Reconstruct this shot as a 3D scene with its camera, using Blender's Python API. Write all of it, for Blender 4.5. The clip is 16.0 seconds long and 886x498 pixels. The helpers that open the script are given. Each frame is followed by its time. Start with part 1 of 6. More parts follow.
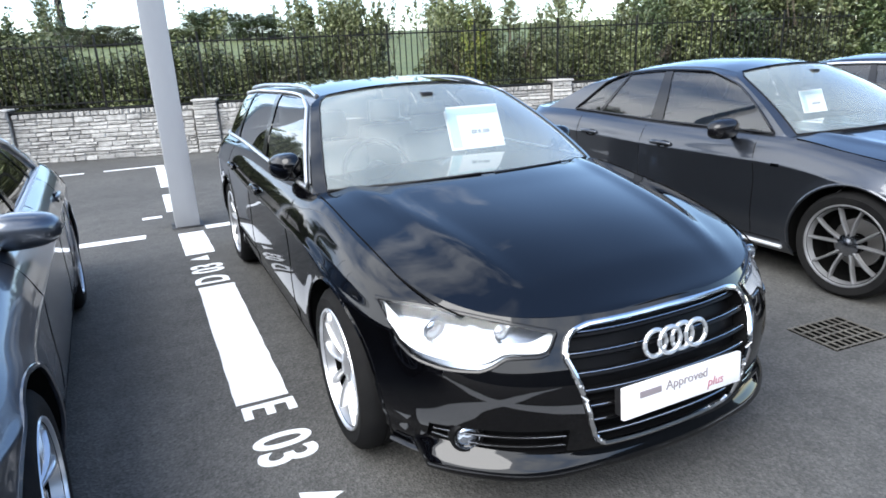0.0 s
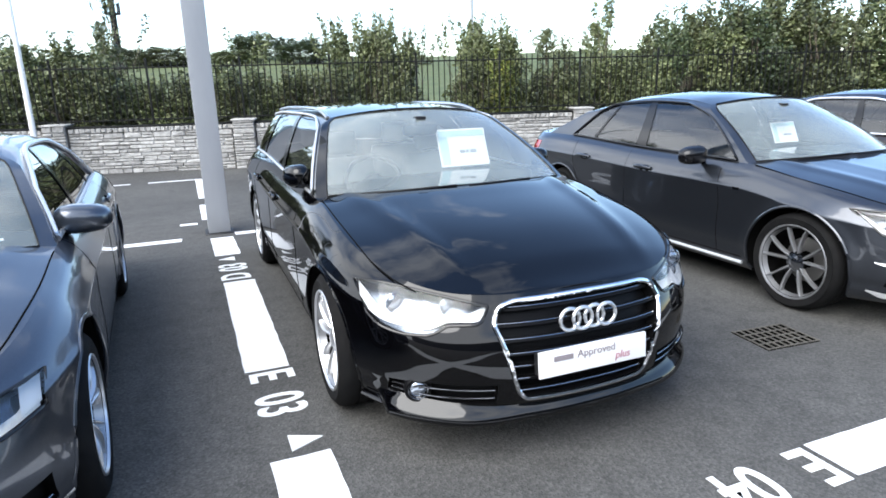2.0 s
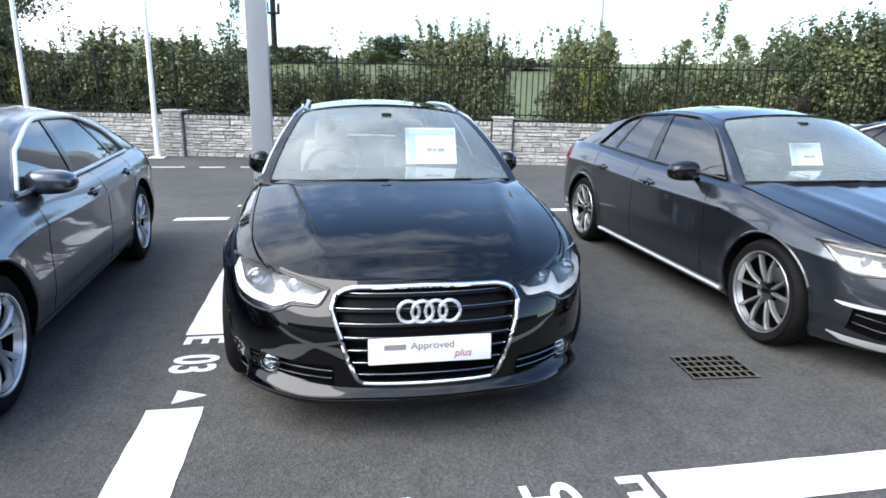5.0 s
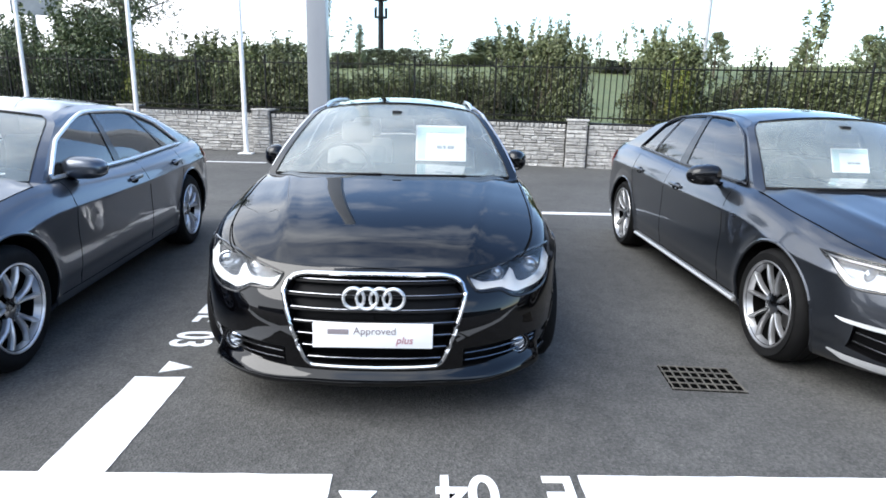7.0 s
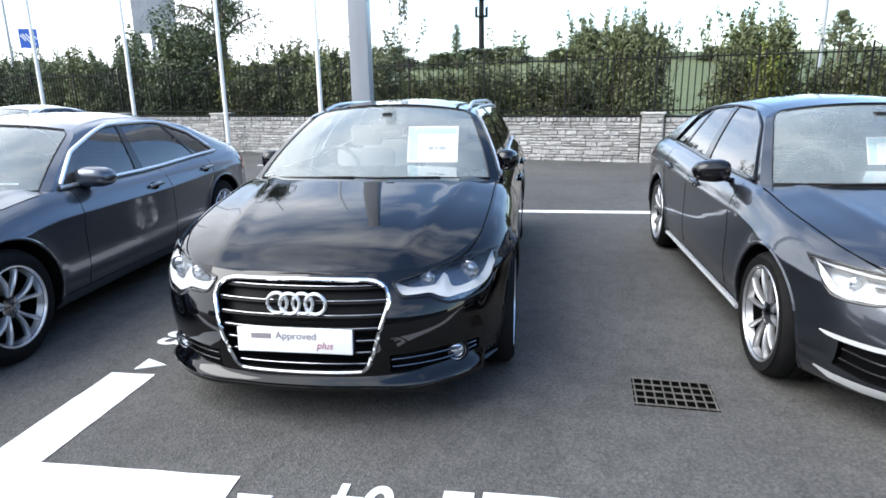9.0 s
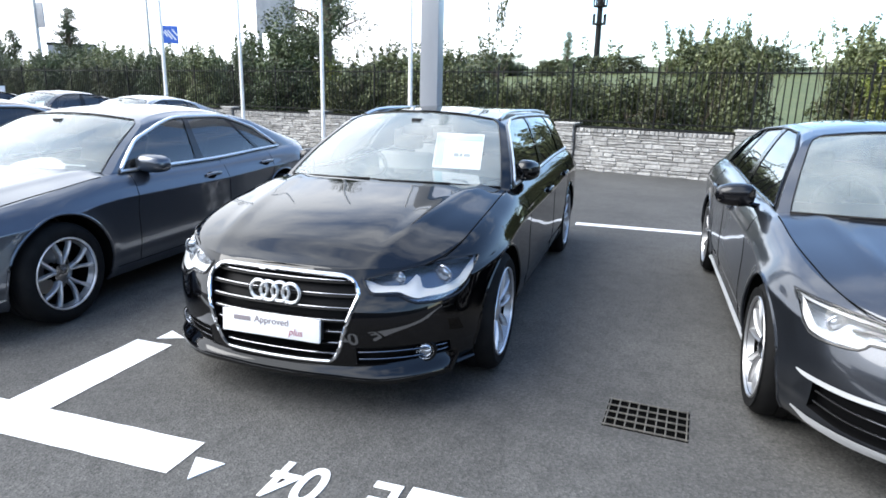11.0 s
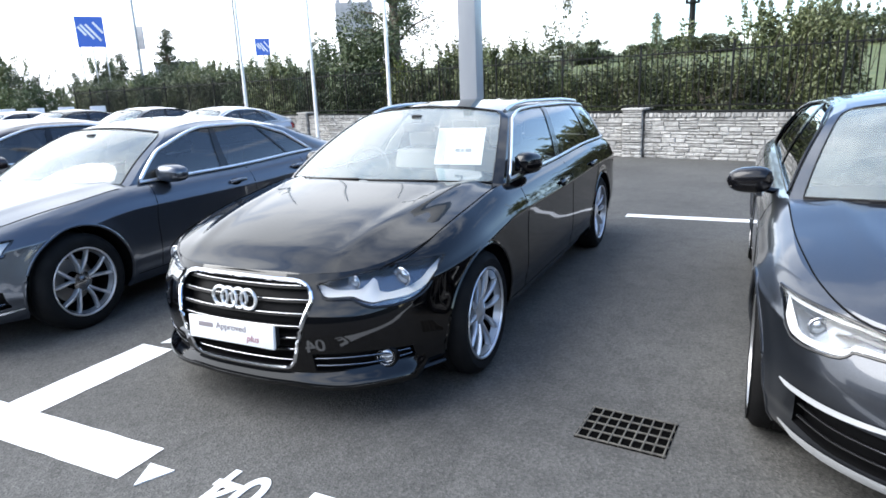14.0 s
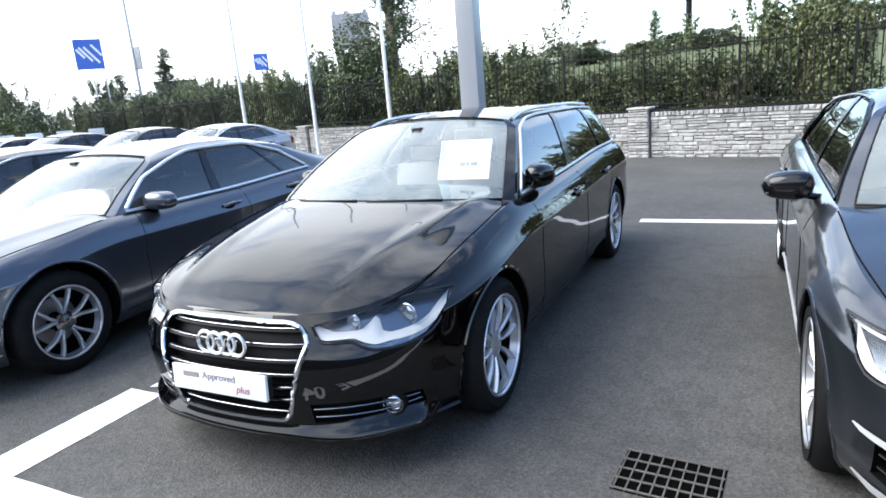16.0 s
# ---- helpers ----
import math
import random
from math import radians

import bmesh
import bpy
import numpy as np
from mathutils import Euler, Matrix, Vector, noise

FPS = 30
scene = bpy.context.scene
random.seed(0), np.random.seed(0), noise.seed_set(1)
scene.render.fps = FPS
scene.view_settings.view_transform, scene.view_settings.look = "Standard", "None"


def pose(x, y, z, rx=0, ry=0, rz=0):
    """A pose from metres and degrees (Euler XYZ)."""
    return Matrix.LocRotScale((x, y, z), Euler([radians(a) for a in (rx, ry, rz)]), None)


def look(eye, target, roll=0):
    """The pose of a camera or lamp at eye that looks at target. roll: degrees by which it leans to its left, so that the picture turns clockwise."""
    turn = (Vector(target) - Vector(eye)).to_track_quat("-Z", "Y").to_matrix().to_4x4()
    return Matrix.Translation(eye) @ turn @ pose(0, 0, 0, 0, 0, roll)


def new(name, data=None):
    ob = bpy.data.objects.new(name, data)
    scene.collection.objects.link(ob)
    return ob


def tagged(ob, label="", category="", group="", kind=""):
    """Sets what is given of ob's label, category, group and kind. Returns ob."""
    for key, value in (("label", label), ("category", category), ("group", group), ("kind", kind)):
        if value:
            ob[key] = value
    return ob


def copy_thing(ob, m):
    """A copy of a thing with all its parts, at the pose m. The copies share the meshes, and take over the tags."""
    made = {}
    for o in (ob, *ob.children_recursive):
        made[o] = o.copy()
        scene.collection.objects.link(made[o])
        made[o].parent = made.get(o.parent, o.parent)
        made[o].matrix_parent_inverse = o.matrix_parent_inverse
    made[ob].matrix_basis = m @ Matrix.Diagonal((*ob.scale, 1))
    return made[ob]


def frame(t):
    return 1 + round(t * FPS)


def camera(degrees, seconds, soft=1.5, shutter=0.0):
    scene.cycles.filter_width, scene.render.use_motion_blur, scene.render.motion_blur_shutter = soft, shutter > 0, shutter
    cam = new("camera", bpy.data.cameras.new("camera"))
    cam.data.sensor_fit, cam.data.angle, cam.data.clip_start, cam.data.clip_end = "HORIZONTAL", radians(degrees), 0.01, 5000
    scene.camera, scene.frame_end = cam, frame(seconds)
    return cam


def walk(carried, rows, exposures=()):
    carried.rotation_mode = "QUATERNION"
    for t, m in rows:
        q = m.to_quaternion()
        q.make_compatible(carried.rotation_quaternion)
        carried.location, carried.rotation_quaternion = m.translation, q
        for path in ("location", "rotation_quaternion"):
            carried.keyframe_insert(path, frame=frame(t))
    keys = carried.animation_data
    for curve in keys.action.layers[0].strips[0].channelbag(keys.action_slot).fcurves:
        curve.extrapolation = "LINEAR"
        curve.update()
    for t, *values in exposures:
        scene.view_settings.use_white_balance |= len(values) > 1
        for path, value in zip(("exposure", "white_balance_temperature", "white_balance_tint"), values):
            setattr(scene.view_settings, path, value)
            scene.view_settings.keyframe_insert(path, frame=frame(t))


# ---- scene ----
cam = camera(70.7, 16.0, soft=1.7)
PATH = [
    (0, (-1.484, -1.361, 1.523), (-0.677, 0.374, 0.939), -2.7),
    (0.5, (-1.499, -1.544, 1.534), (-0.677, 0.189, 0.966), -1.7),
    (1, (-1.492, -1.759, 1.516), (-0.652, -0.03, 0.964), -0.6),
    (1.5, (-1.479, -1.903, 1.531), (-0.687, -0.162, 0.947), -0.8),
    (2, (-1.451, -1.991, 1.541), (-0.729, -0.196, 1.033), -1.6),
    (2.5, (-1.316, -2.132, 1.537), (-0.607, -0.324, 1.056), -0.1),
    (3, (-1.135, -2.218, 1.528), (-0.391, -0.436, 1.005), 1.7),
    (3.5, (-0.882, -2.19, 1.515), (-0.274, -0.337, 1.072), 2.0),
    (4, (-0.687, -2.228, 1.503), (-0.249, -0.335, 1.029), 0.7),
    (4.2, (-0.635, -2.27, 1.501), (-0.214, -0.379, 1.006), 0.3),
    (6.3, (0.01, -2.518, 1.511), (0.22, -0.585, 1.043), 2.3),
    (6.5, (0.067, -2.52, 1.513), (0.263, -0.581, 1.064), 0.8),
    (7, (0.225, -2.557, 1.486), (0.278, -0.618, 0.996), 1.5),
    (7.5, (0.455, -2.571, 1.495), (0.483, -0.652, 0.93), 1.1),
    (8, (0.635, -2.534, 1.509), (0.455, -0.596, 1.046), 1.3),
    (8.5, (0.855, -2.457, 1.501), (0.606, -0.538, 0.996), 0.9),
    (8.7, (0.916, -2.448, 1.5), (0.676, -0.527, 0.999), -0.6),
    (10.8, (1.546, -2.408, 1.511), (1.013, -0.54, 1.033), 2.7),
    (11, (1.591, -2.412, 1.525), (1.011, -0.56, 1.042), 1.4),
    (11.5, (1.707, -2.465, 1.529), (0.918, -0.679, 1.096), 1.0),
    (12, (1.863, -2.471, 1.536), (1.101, -0.679, 1.078), 2.2),
    (12.5, (1.97, -2.38, 1.539), (1.204, -0.59, 1.081), 0.3),
    (13, (2.08, -2.263, 1.534), (1.16, -0.549, 1.07), -0.6),
    (13.5, (2.138, -2.17, 1.526), (1.181, -0.483, 1.038), -3.6),
    (14, (2.122, -2.053, 1.511), (1.271, -0.312, 1.017), -2.3),
    (14.5, (2.06, -1.946, 1.51), (1.222, -0.218, 0.953), -2.7),
    (15, (2.006, -1.883, 1.508), (1.141, -0.162, 0.969), -3.4),
    (15.5, (1.964, -1.839, 1.512), (1.119, -0.109, 0.971), -3.0),
    (16, (1.972, -1.755, 1.534), (1.102, -0.017, 1.06), -4.8),
]
walk(cam, [(t, look(eye, target, roll)) for t, eye, target, roll in PATH],
     [(0.0, 1.46, 6200, 10), (2.0, 1.36, 6200, 10), (2.5, 1.33, 6200, 10), (3.5, 1.42, 6200, 10), (4.0, 1.33, 6200, 10), (7.0, 1.32, 6200, 10), (7.5, 1.42, 6200, 10), (8.5, 1.36, 6200, 10), (11.0, 1.41, 6200, 10), (12.0, 1.34, 6200, 10), (13.0, 1.32, 6200, 10), (14.0, 1.45, 6200, 10), (15.0, 1.60, 6200, 10), (15.5, 1.56, 6200, 10), (16.0, 1.50, 6200, 10)])

# ---- world and sun ----
SUN_AZ, SUN_EL = -118.0, 46.0   # degrees: azimuth from +y towards +x, and height
world = bpy.data.worlds.new("sky")
scene.world = world
world.use_nodes = True
wn, wl = world.node_tree.nodes, world.node_tree.links
wn.clear()
w_out = wn.new("ShaderNodeOutputWorld")
w_bg = wn.new("ShaderNodeBackground")
w_sky = wn.new("ShaderNodeTexSky")
w_sky.sky_type = "NISHITA"
w_sky.sun_disc = False
w_sky.dust_density = 0.25
w_sky.ozone_density = 1.6
w_sky.sun_elevation = radians(SUN_EL)
w_sky.sun_rotation = radians(SUN_AZ)
w_co = wn.new("ShaderNodeTexCoord")
w_map = wn.new("ShaderNodeMapping")
w_map.inputs["Scale"].default_value = (1.6, 1.6, 3.2)
w_noise = wn.new("ShaderNodeTexNoise")
w_noise.inputs["Scale"].default_value = 1.7
w_noise.inputs["Detail"].default_value = 8.0
w_noise.inputs["Roughness"].default_value = 0.58
w_ramp = wn.new("ShaderNodeValToRGB")
w_ramp.color_ramp.elements[0].position = 0.36
w_ramp.color_ramp.elements[1].position = 0.67
w_mix = wn.new("ShaderNodeMix")
w_mix.data_type = "RGBA"
w_mix.inputs["B"].default_value = (10.0, 10.25, 10.6, 1)
wl.new(w_co.outputs["Generated"], w_map.inputs["Vector"])
wl.new(w_map.outputs["Vector"], w_noise.inputs["Vector"])
w_side = wn.new("ShaderNodeVectorMath")       # more cloud to the west than to the east
w_side.operation = "DOT_PRODUCT"
w_side.inputs[1].default_value = (-0.34, -0.10, -0.06)
w_sum = wn.new("ShaderNodeMath")
wl.new(w_co.outputs["Generated"], w_side.inputs[0])
wl.new(w_noise.outputs["Fac"], w_sum.inputs[0])
wl.new(w_side.outputs["Value"], w_sum.inputs[1])
wl.new(w_sum.outputs["Value"], w_ramp.inputs["Fac"])
wl.new(w_ramp.outputs["Color"], w_mix.inputs["Factor"])
w_gain = wn.new("ShaderNodeVectorMath")
w_gain.operation = "SCALE"
w_gain.inputs["Scale"].default_value = 1.4
wl.new(w_sky.outputs["Color"], w_gain.inputs[0])
wl.new(w_gain.outputs["Vector"], w_mix.inputs["A"])
wl.new(w_mix.outputs["Result"], w_bg.inputs["Color"])
w_bg.inputs["Strength"].default_value = 0.11
wl.new(w_bg.outputs["Background"], w_out.inputs["Surface"])

sun = new("sun", bpy.data.lights.new("sun", "SUN"))
sun.data.energy = 2.0
sun.data.angle = radians(55)
sun.data.color = (1.0, 0.96, 0.9)
az, el = radians(SUN_AZ), radians(SUN_EL)
sun_way = Vector((math.sin(az) * math.cos(el), math.cos(az) * math.cos(el), math.sin(el)))
sun.matrix_world = look(sun_way * 50, (0, 0, 0))

# ---- materials ----
def material(name, color, rough=0.5, metal=0.0, coat=0.0, spec=0.5):
    m = bpy.data.materials.new(name)
    m.use_nodes = True
    b = m.node_tree.nodes["Principled BSDF"]
    b.inputs["Base Color"].default_value = (*color, 1)
    b.inputs["Roughness"].default_value = rough
    b.inputs["Metallic"].default_value = metal
    b.inputs["Coat Weight"].default_value = coat
    b.inputs["Coat Roughness"].default_value = 0.02
    b.inputs["Specular IOR Level"].default_value = spec
    return m


def node(m, kind, **inputs):
    n = m.node_tree.nodes.new(kind)
    for key, value in inputs.items():
        n.inputs[key.replace("_", " ")].default_value = value
    return n


def link(m, a, b):
    m.node_tree.links.new(a, b)


def mottled(m, stops, scale, detail=6.0, rough=0.6, bump=0.0, bump_scale=None, coords="Object", stretch=(1, 1, 1), distance=0.01):
    """Colour from noise at a real-world size, with a finer relief."""
    b = m.node_tree.nodes["Principled BSDF"]
    co = node(m, "ShaderNodeTexCoord")
    mp = node(m, "ShaderNodeMapping", Scale=stretch)
    link(m, co.outputs[coords], mp.inputs["Vector"])
    n = node(m, "ShaderNodeTexNoise", Scale=scale, Detail=detail, Roughness=rough)
    link(m, mp.outputs["Vector"], n.inputs["Vector"])
    ramp = node(m, "ShaderNodeValToRGB")
    els = ramp.color_ramp.elements
    while len(els) < len(stops):
        els.new(0.5)
    for e, (pos, col) in zip(els, stops):
        e.position, e.color = pos, (*col, 1)
    link(m, n.outputs["Fac"], ramp.inputs["Fac"])
    link(m, ramp.outputs["Color"], b.inputs["Base Color"])
    if bump:
        f = node(m, "ShaderNodeTexNoise", Scale=bump_scale or scale * 6, Detail=4.0)
        link(m, mp.outputs["Vector"], f.inputs["Vector"])
        bp = node(m, "ShaderNodeBump", Strength=bump, Distance=distance)
        link(m, f.outputs["Fac"], bp.inputs["Height"])
        link(m, bp.outputs["Normal"], b.inputs["Normal"])
    return ramp


def paint(name, color, metal, flake=0.0):
    """Car paint: metallic base under a clear coat, with a faint dusty film."""
    m = material(name, color, 0.31, metal, 1.0, 0.0 if metal == 0 else 0.2)
    b = m.node_tree.nodes["Principled BSDF"]
    b.inputs["Coat IOR"].default_value = 1.52
    co = node(m, "ShaderNodeTexCoord")
    n = node(m, "ShaderNodeTexNoise", Scale=5.0, Detail=8.0, Roughness=0.65)
    link(m, co.outputs["Object"], n.inputs["Vector"])
    r = node(m, "ShaderNodeMapRange", From_Min=0.35, From_Max=0.75, To_Min=0.015, To_Max=0.07)
    link(m, n.outputs["Fac"], r.inputs["Value"])
    link(m, r.outputs["Result"], b.inputs["Coat Roughness"])
    if flake:
        v = node(m, "ShaderNodeTexVoronoi", Scale=900.0)
        link(m, co.outputs["Object"], v.inputs["Vector"])
        mr = node(m, "ShaderNodeMapRange", To_Min=1.0 - flake, To_Max=1.0 + flake)
        link(m, v.outputs["Color"], mr.inputs["Value"])
        mx = node(m, "ShaderNodeMix")
        mx.data_type, mx.blend_type = "RGBA", "MULTIPLY"
        mx.inputs["Factor"].default_value = 1.0
        mx.inputs["A"].default_value = (*color, 1)
        link(m, mr.outputs["Result"], mx.inputs["B"])
        link(m, mx.outputs["Result"], b.inputs["Base Color"])
    return m


def glass(name, tint, haze=0.0, film=0.0, gloss=1.6):
    """Thin car glass: mirror-like at a glance, tinted and clear straight on."""
    m = bpy.data.materials.new(name)
    m.use_nodes = True
    t = m.node_tree
    t.nodes.clear()
    out = t.nodes.new("ShaderNodeOutputMaterial")
    tr = t.nodes.new("ShaderNodeBsdfTransparent")
    tr.inputs["Color"].default_value = (*tint, 1)
    gl = t.nodes.new("ShaderNodeBsdfGlossy")
    gl.inputs["Roughness"].default_value = 0.015
    fr = t.nodes.new("ShaderNodeFresnel")
    fr.inputs["IOR"].default_value = 1.52
    gain = t.nodes.new("ShaderNodeMath")
    gain.operation = "MULTIPLY_ADD"
    gain.inputs[1].default_value, gain.inputs[2].default_value = gloss, haze
    gain.use_clamp = True
    t.links.new(fr.outputs["Fac"], gain.inputs[0])
    mix = t.nodes.new("ShaderNodeMixShader")
    t.links.new(gain.outputs[0], mix.inputs["Fac"])
    t.links.new(tr.outputs[0], mix.inputs[1])
    t.links.new(gl.outputs[0], mix.inputs[2])
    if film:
        # dusty pale film that also paints milky reflections into the glass
        haze_coat = t.nodes.new("ShaderNodeBsdfDiffuse")
        haze_coat.inputs["Color"].default_value = (0.76, 0.86, 0.83, 1)
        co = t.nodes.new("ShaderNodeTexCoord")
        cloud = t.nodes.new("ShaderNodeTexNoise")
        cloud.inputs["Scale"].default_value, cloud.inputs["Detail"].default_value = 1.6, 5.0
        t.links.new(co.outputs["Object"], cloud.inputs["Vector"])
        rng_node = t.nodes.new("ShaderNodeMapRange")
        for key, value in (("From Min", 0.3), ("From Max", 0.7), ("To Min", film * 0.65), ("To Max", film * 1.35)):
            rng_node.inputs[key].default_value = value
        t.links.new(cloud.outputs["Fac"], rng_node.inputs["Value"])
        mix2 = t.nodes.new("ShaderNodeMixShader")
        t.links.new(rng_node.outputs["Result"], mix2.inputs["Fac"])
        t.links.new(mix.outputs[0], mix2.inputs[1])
        t.links.new(haze_coat.outputs[0], mix2.inputs[2])
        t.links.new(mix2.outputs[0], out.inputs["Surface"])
    else:
        t.links.new(mix.outputs[0], out.inputs["Surface"])
    return m


BLACK_PAINT = paint("black car paint", (0.0010, 0.0010, 0.0014), 0.0, 0.2)
GREY_PAINT = paint("gunmetal car paint", (0.052, 0.058, 0.070), 0.85, 0.25)
SLATE_PAINT = paint("slate grey car paint", (0.080, 0.090, 0.110), 0.85, 0.25)
PLUM_PAINT = paint("dark plum car paint", (0.014, 0.009, 0.011), 0.4, 0.25)
SILVER_PAINT = paint("silver car paint", (0.45, 0.46, 0.48), 0.6, 0.1)
CHROME = material("chrome", (0.82, 0.83, 0.85), 0.08, 1.0)
SATIN = material("satin aluminium trim", (0.66, 0.67, 0.69), 0.28, 1.0)
ALLOY = material("silver alloy", (0.64, 0.65, 0.67), 0.30, 0.8, 0.4)
ALLOY_GREY = material("grey alloy", (0.36, 0.363, 0.37), 0.30, 0.75, 0.5)
ALLOY_DARK = material("grey alloy pockets", (0.020, 0.020, 0.022), 0.5, 0.4, 0.1)
BLADE = material("bright silver trim", (0.58, 0.59, 0.60), 0.35, 0.45, 0.3)
BRUSHED = material("brushed bright window trim", (0.80, 0.81, 0.82), 0.42, 1.0)
DARK_CHROME = material("dark chrome", (0.34, 0.35, 0.37), 0.18, 1.0)
STEEL = material("brake steel", (0.32, 0.31, 0.30), 0.45, 1.0)
TYRE = material("tyre rubber", (0.018, 0.018, 0.019), 0.8, spec=0.15)
mottled(TYRE, ((0.3, (0.004, 0.004, 0.0045)), (0.75, (0.010, 0.0098, 0.0095))), 9.0, bump=0.15, bump_scale=160)
PLASTIC = material("black plastic", (0.010, 0.010, 0.011), 0.5, spec=0.25)
GLOSS_BLACK = material("gloss black trim", (0.005, 0.005, 0.006), 0.15, 0.0, 0.3, 0.35)
GRILLE_BLACK = material("satin black grille", (0.004, 0.004, 0.0045), 0.45, spec=0.12)
# arch liner black, which also paints shade into wheel barrels and behind handles
LINER_AND_SHADE = material("wheel arch liner and painted shade", (0.004, 0.004, 0.004), 0.95, spec=0.05)
PLATE = material("white plate", (0.78, 0.78, 0.78), 0.35, 0.0, 0.4)
GREY_INK = material("grey ink", (0.24, 0.21, 0.22), 0.5)
RED_INK = material("dark red ink", (0.38, 0.16, 0.19), 0.5)
WHITE_LENS = material("white light guide", (0.68, 0.70, 0.73), 0.2, 0.0, 0.5)
REFLECTOR = material("headlight reflector", (0.7, 0.71, 0.73), 0.12, 1.0)
LENS = material("projector lens", (0.42, 0.46, 0.52), 0.10, 0.85, 0.6)
LAMP_BOWL = material("grey lamp bowl", (0.17, 0.19, 0.225), 0.20, 0.9)
RED_LENS = material("red lamp lens", (0.28, 0.01, 0.012), 0.12, 0.0, 0.8)
PAPER = material("white paper", (0.95, 0.96, 0.95), 0.6)
PALE_INK = material("grey print", (0.32, 0.33, 0.34), 0.6)
TEAL_INK = material("pale teal print", (0.55, 0.76, 0.78), 0.6)
CLOTH = material("light grey seat leather", (0.20, 0.20, 0.195), 0.5)
DARK_CLOTH = material("dark grey seat cloth", (0.03, 0.03, 0.032), 0.8)
DASH = material("dark dashboard", (0.025, 0.025, 0.027), 0.6)
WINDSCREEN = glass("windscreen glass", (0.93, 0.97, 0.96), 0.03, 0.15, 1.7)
SIDE_GLASS = glass("side glass", (0.30, 0.34, 0.35), 0.04, 0.0, 1.6)
LAMP_GLASS = glass("clear lamp cover", (0.97, 0.98, 0.98), gloss=1.0)


# ---- mesh helpers ----
def curve(*pts):
    """A smooth function through the given (x, y) pairs, flat beyond its ends."""
    xs = [p[0] for p in pts]
    ys = [p[1] for p in pts]
    n = len(xs)
    d = [(ys[i + 1] - ys[i]) / (xs[i + 1] - xs[i]) for i in range(n - 1)]
    m = [d[0]] + [(0 if d[i - 1] * d[i] <= 0 else 2 * d[i - 1] * d[i] / (d[i - 1] + d[i])) for i in range(1, n - 1)] + [d[-1]]

    def f(x):
        if x <= xs[0]:
            return ys[0]
        if x >= xs[-1]:
            return ys[-1]
        i = 0
        while x > xs[i + 1]:
            i += 1
        h = xs[i + 1] - xs[i]
        t = (x - xs[i]) / h
        return ((1 + 2 * t) * (1 - t) ** 2 * ys[i] + t * (1 - t) ** 2 * h * m[i]
                + t * t * (3 - 2 * t) * ys[i + 1] + t * t * (t - 1) * h * m[i + 1])
    return f


def lerp(a, b, t):
    return a + (b - a) * t


def smooth(a, b, x):
    t = min(1.0, max(0.0, (x - a) / (b - a)))
    return t * t * (3 - 2 * t)


def part(name, bm, mat, parent=None, label="", sharp=40):
    """Links a bmesh as one mesh object, under a thing or a part."""
    me = bpy.data.meshes.new(name)
    bm.to_mesh(me)
    bm.free()
    return part_of(name, me, mat, parent, label, sharp)


def part_of(name, me, mat, parent=None, label="", sharp=40):
    mats = mat if isinstance(mat, (list, tuple)) else [mat]
    for one in mats:
        if one.name not in me.materials:
            me.materials.append(one)
    if sharp:
        me.polygons.foreach_set("use_smooth", [True] * len(me.polygons))
        me.set_sharp_from_angle(angle=radians(sharp))
    ob = new(name, me)
    if parent:
        ob.parent = parent
    if label:
        tagged(ob, label)
    return ob


def thing(name, place, label, category, group="", kind=""):
    ob = new(name)
    ob.matrix_world = place
    return tagged(ob, label, category, group, kind)


def grid(bm, fn, us, vs, flip=False, keep=None):
    """A sheet of quads through fn(u, v) for all u and v."""
    rows = [[bm.verts.new(fn(u, v)) for v in vs] for u in us]
    for i in range(len(us) - 1):
        for j in range(len(vs) - 1):
            q = [rows[i][j], rows[i + 1][j], rows[i + 1][j + 1], rows[i][j + 1]]
            if keep is None or keep((us[i] + us[i + 1]) / 2, (vs[j] + vs[j + 1]) / 2):
                bm.faces.new(q[::-1] if flip else q)
    return rows


def steps(a, b, n):
    return [lerp(a, b, i / n) for i in range(n + 1)]


def box(bm, x0, x1, y0, y1, z0, z1, bevel=0.0, seg=2):
    v = [bm.verts.new((x, y, z)) for z in (z0, z1) for y in (y0, y1) for x in (x0, x1)]
    fs = [bm.faces.new([v[i] for i in q]) for q in ((0, 2, 3, 1), (4, 5, 7, 6), (0, 1, 5, 4), (2, 6, 7, 3), (0, 4, 6, 2), (1, 3, 7, 5))]
    if bevel:
        es = list({e for f in fs for e in f.edges})
        bmesh.ops.bevel(bm, geom=es, offset=bevel, segments=seg, affect="EDGES", profile=0.6)
    return bm


def tube(bm, pts, r, n=8, closed=False, flat=1.0):
    """A round bar along points."""
    pts = [Vector(p) for p in pts]
    rings = []
    count = len(pts)
    for i, p in enumerate(pts):
        a = pts[(i - 1) % count] if closed or i else pts[0]
        b = pts[(i + 1) % count] if closed or i < count - 1 else pts[-1]
        t = (b - a).normalized()
        up = Vector((0, 0, 1)) if abs(t.z) < 0.95 else Vector((0, 1, 0))
        s = t.cross(up).normalized()
        w = s.cross(t)
        rr = r(i / (count - 1)) if callable(r) else r
        rings.append([bm.verts.new(p + s * rr * math.cos(k * 2 * math.pi / n) + w * rr * flat * math.sin(k * 2 * math.pi / n)) for k in range(n)])
    for i in range(count if closed else count - 1):
        a, b = rings[i], rings[(i + 1) % count]
        for k in range(n):
            bm.faces.new((a[k], a[(k + 1) % n], b[(k + 1) % n], b[k]))
    if not closed:
        bm.faces.new(rings[0])
        bm.faces.new(rings[-1][::-1])
    return bm


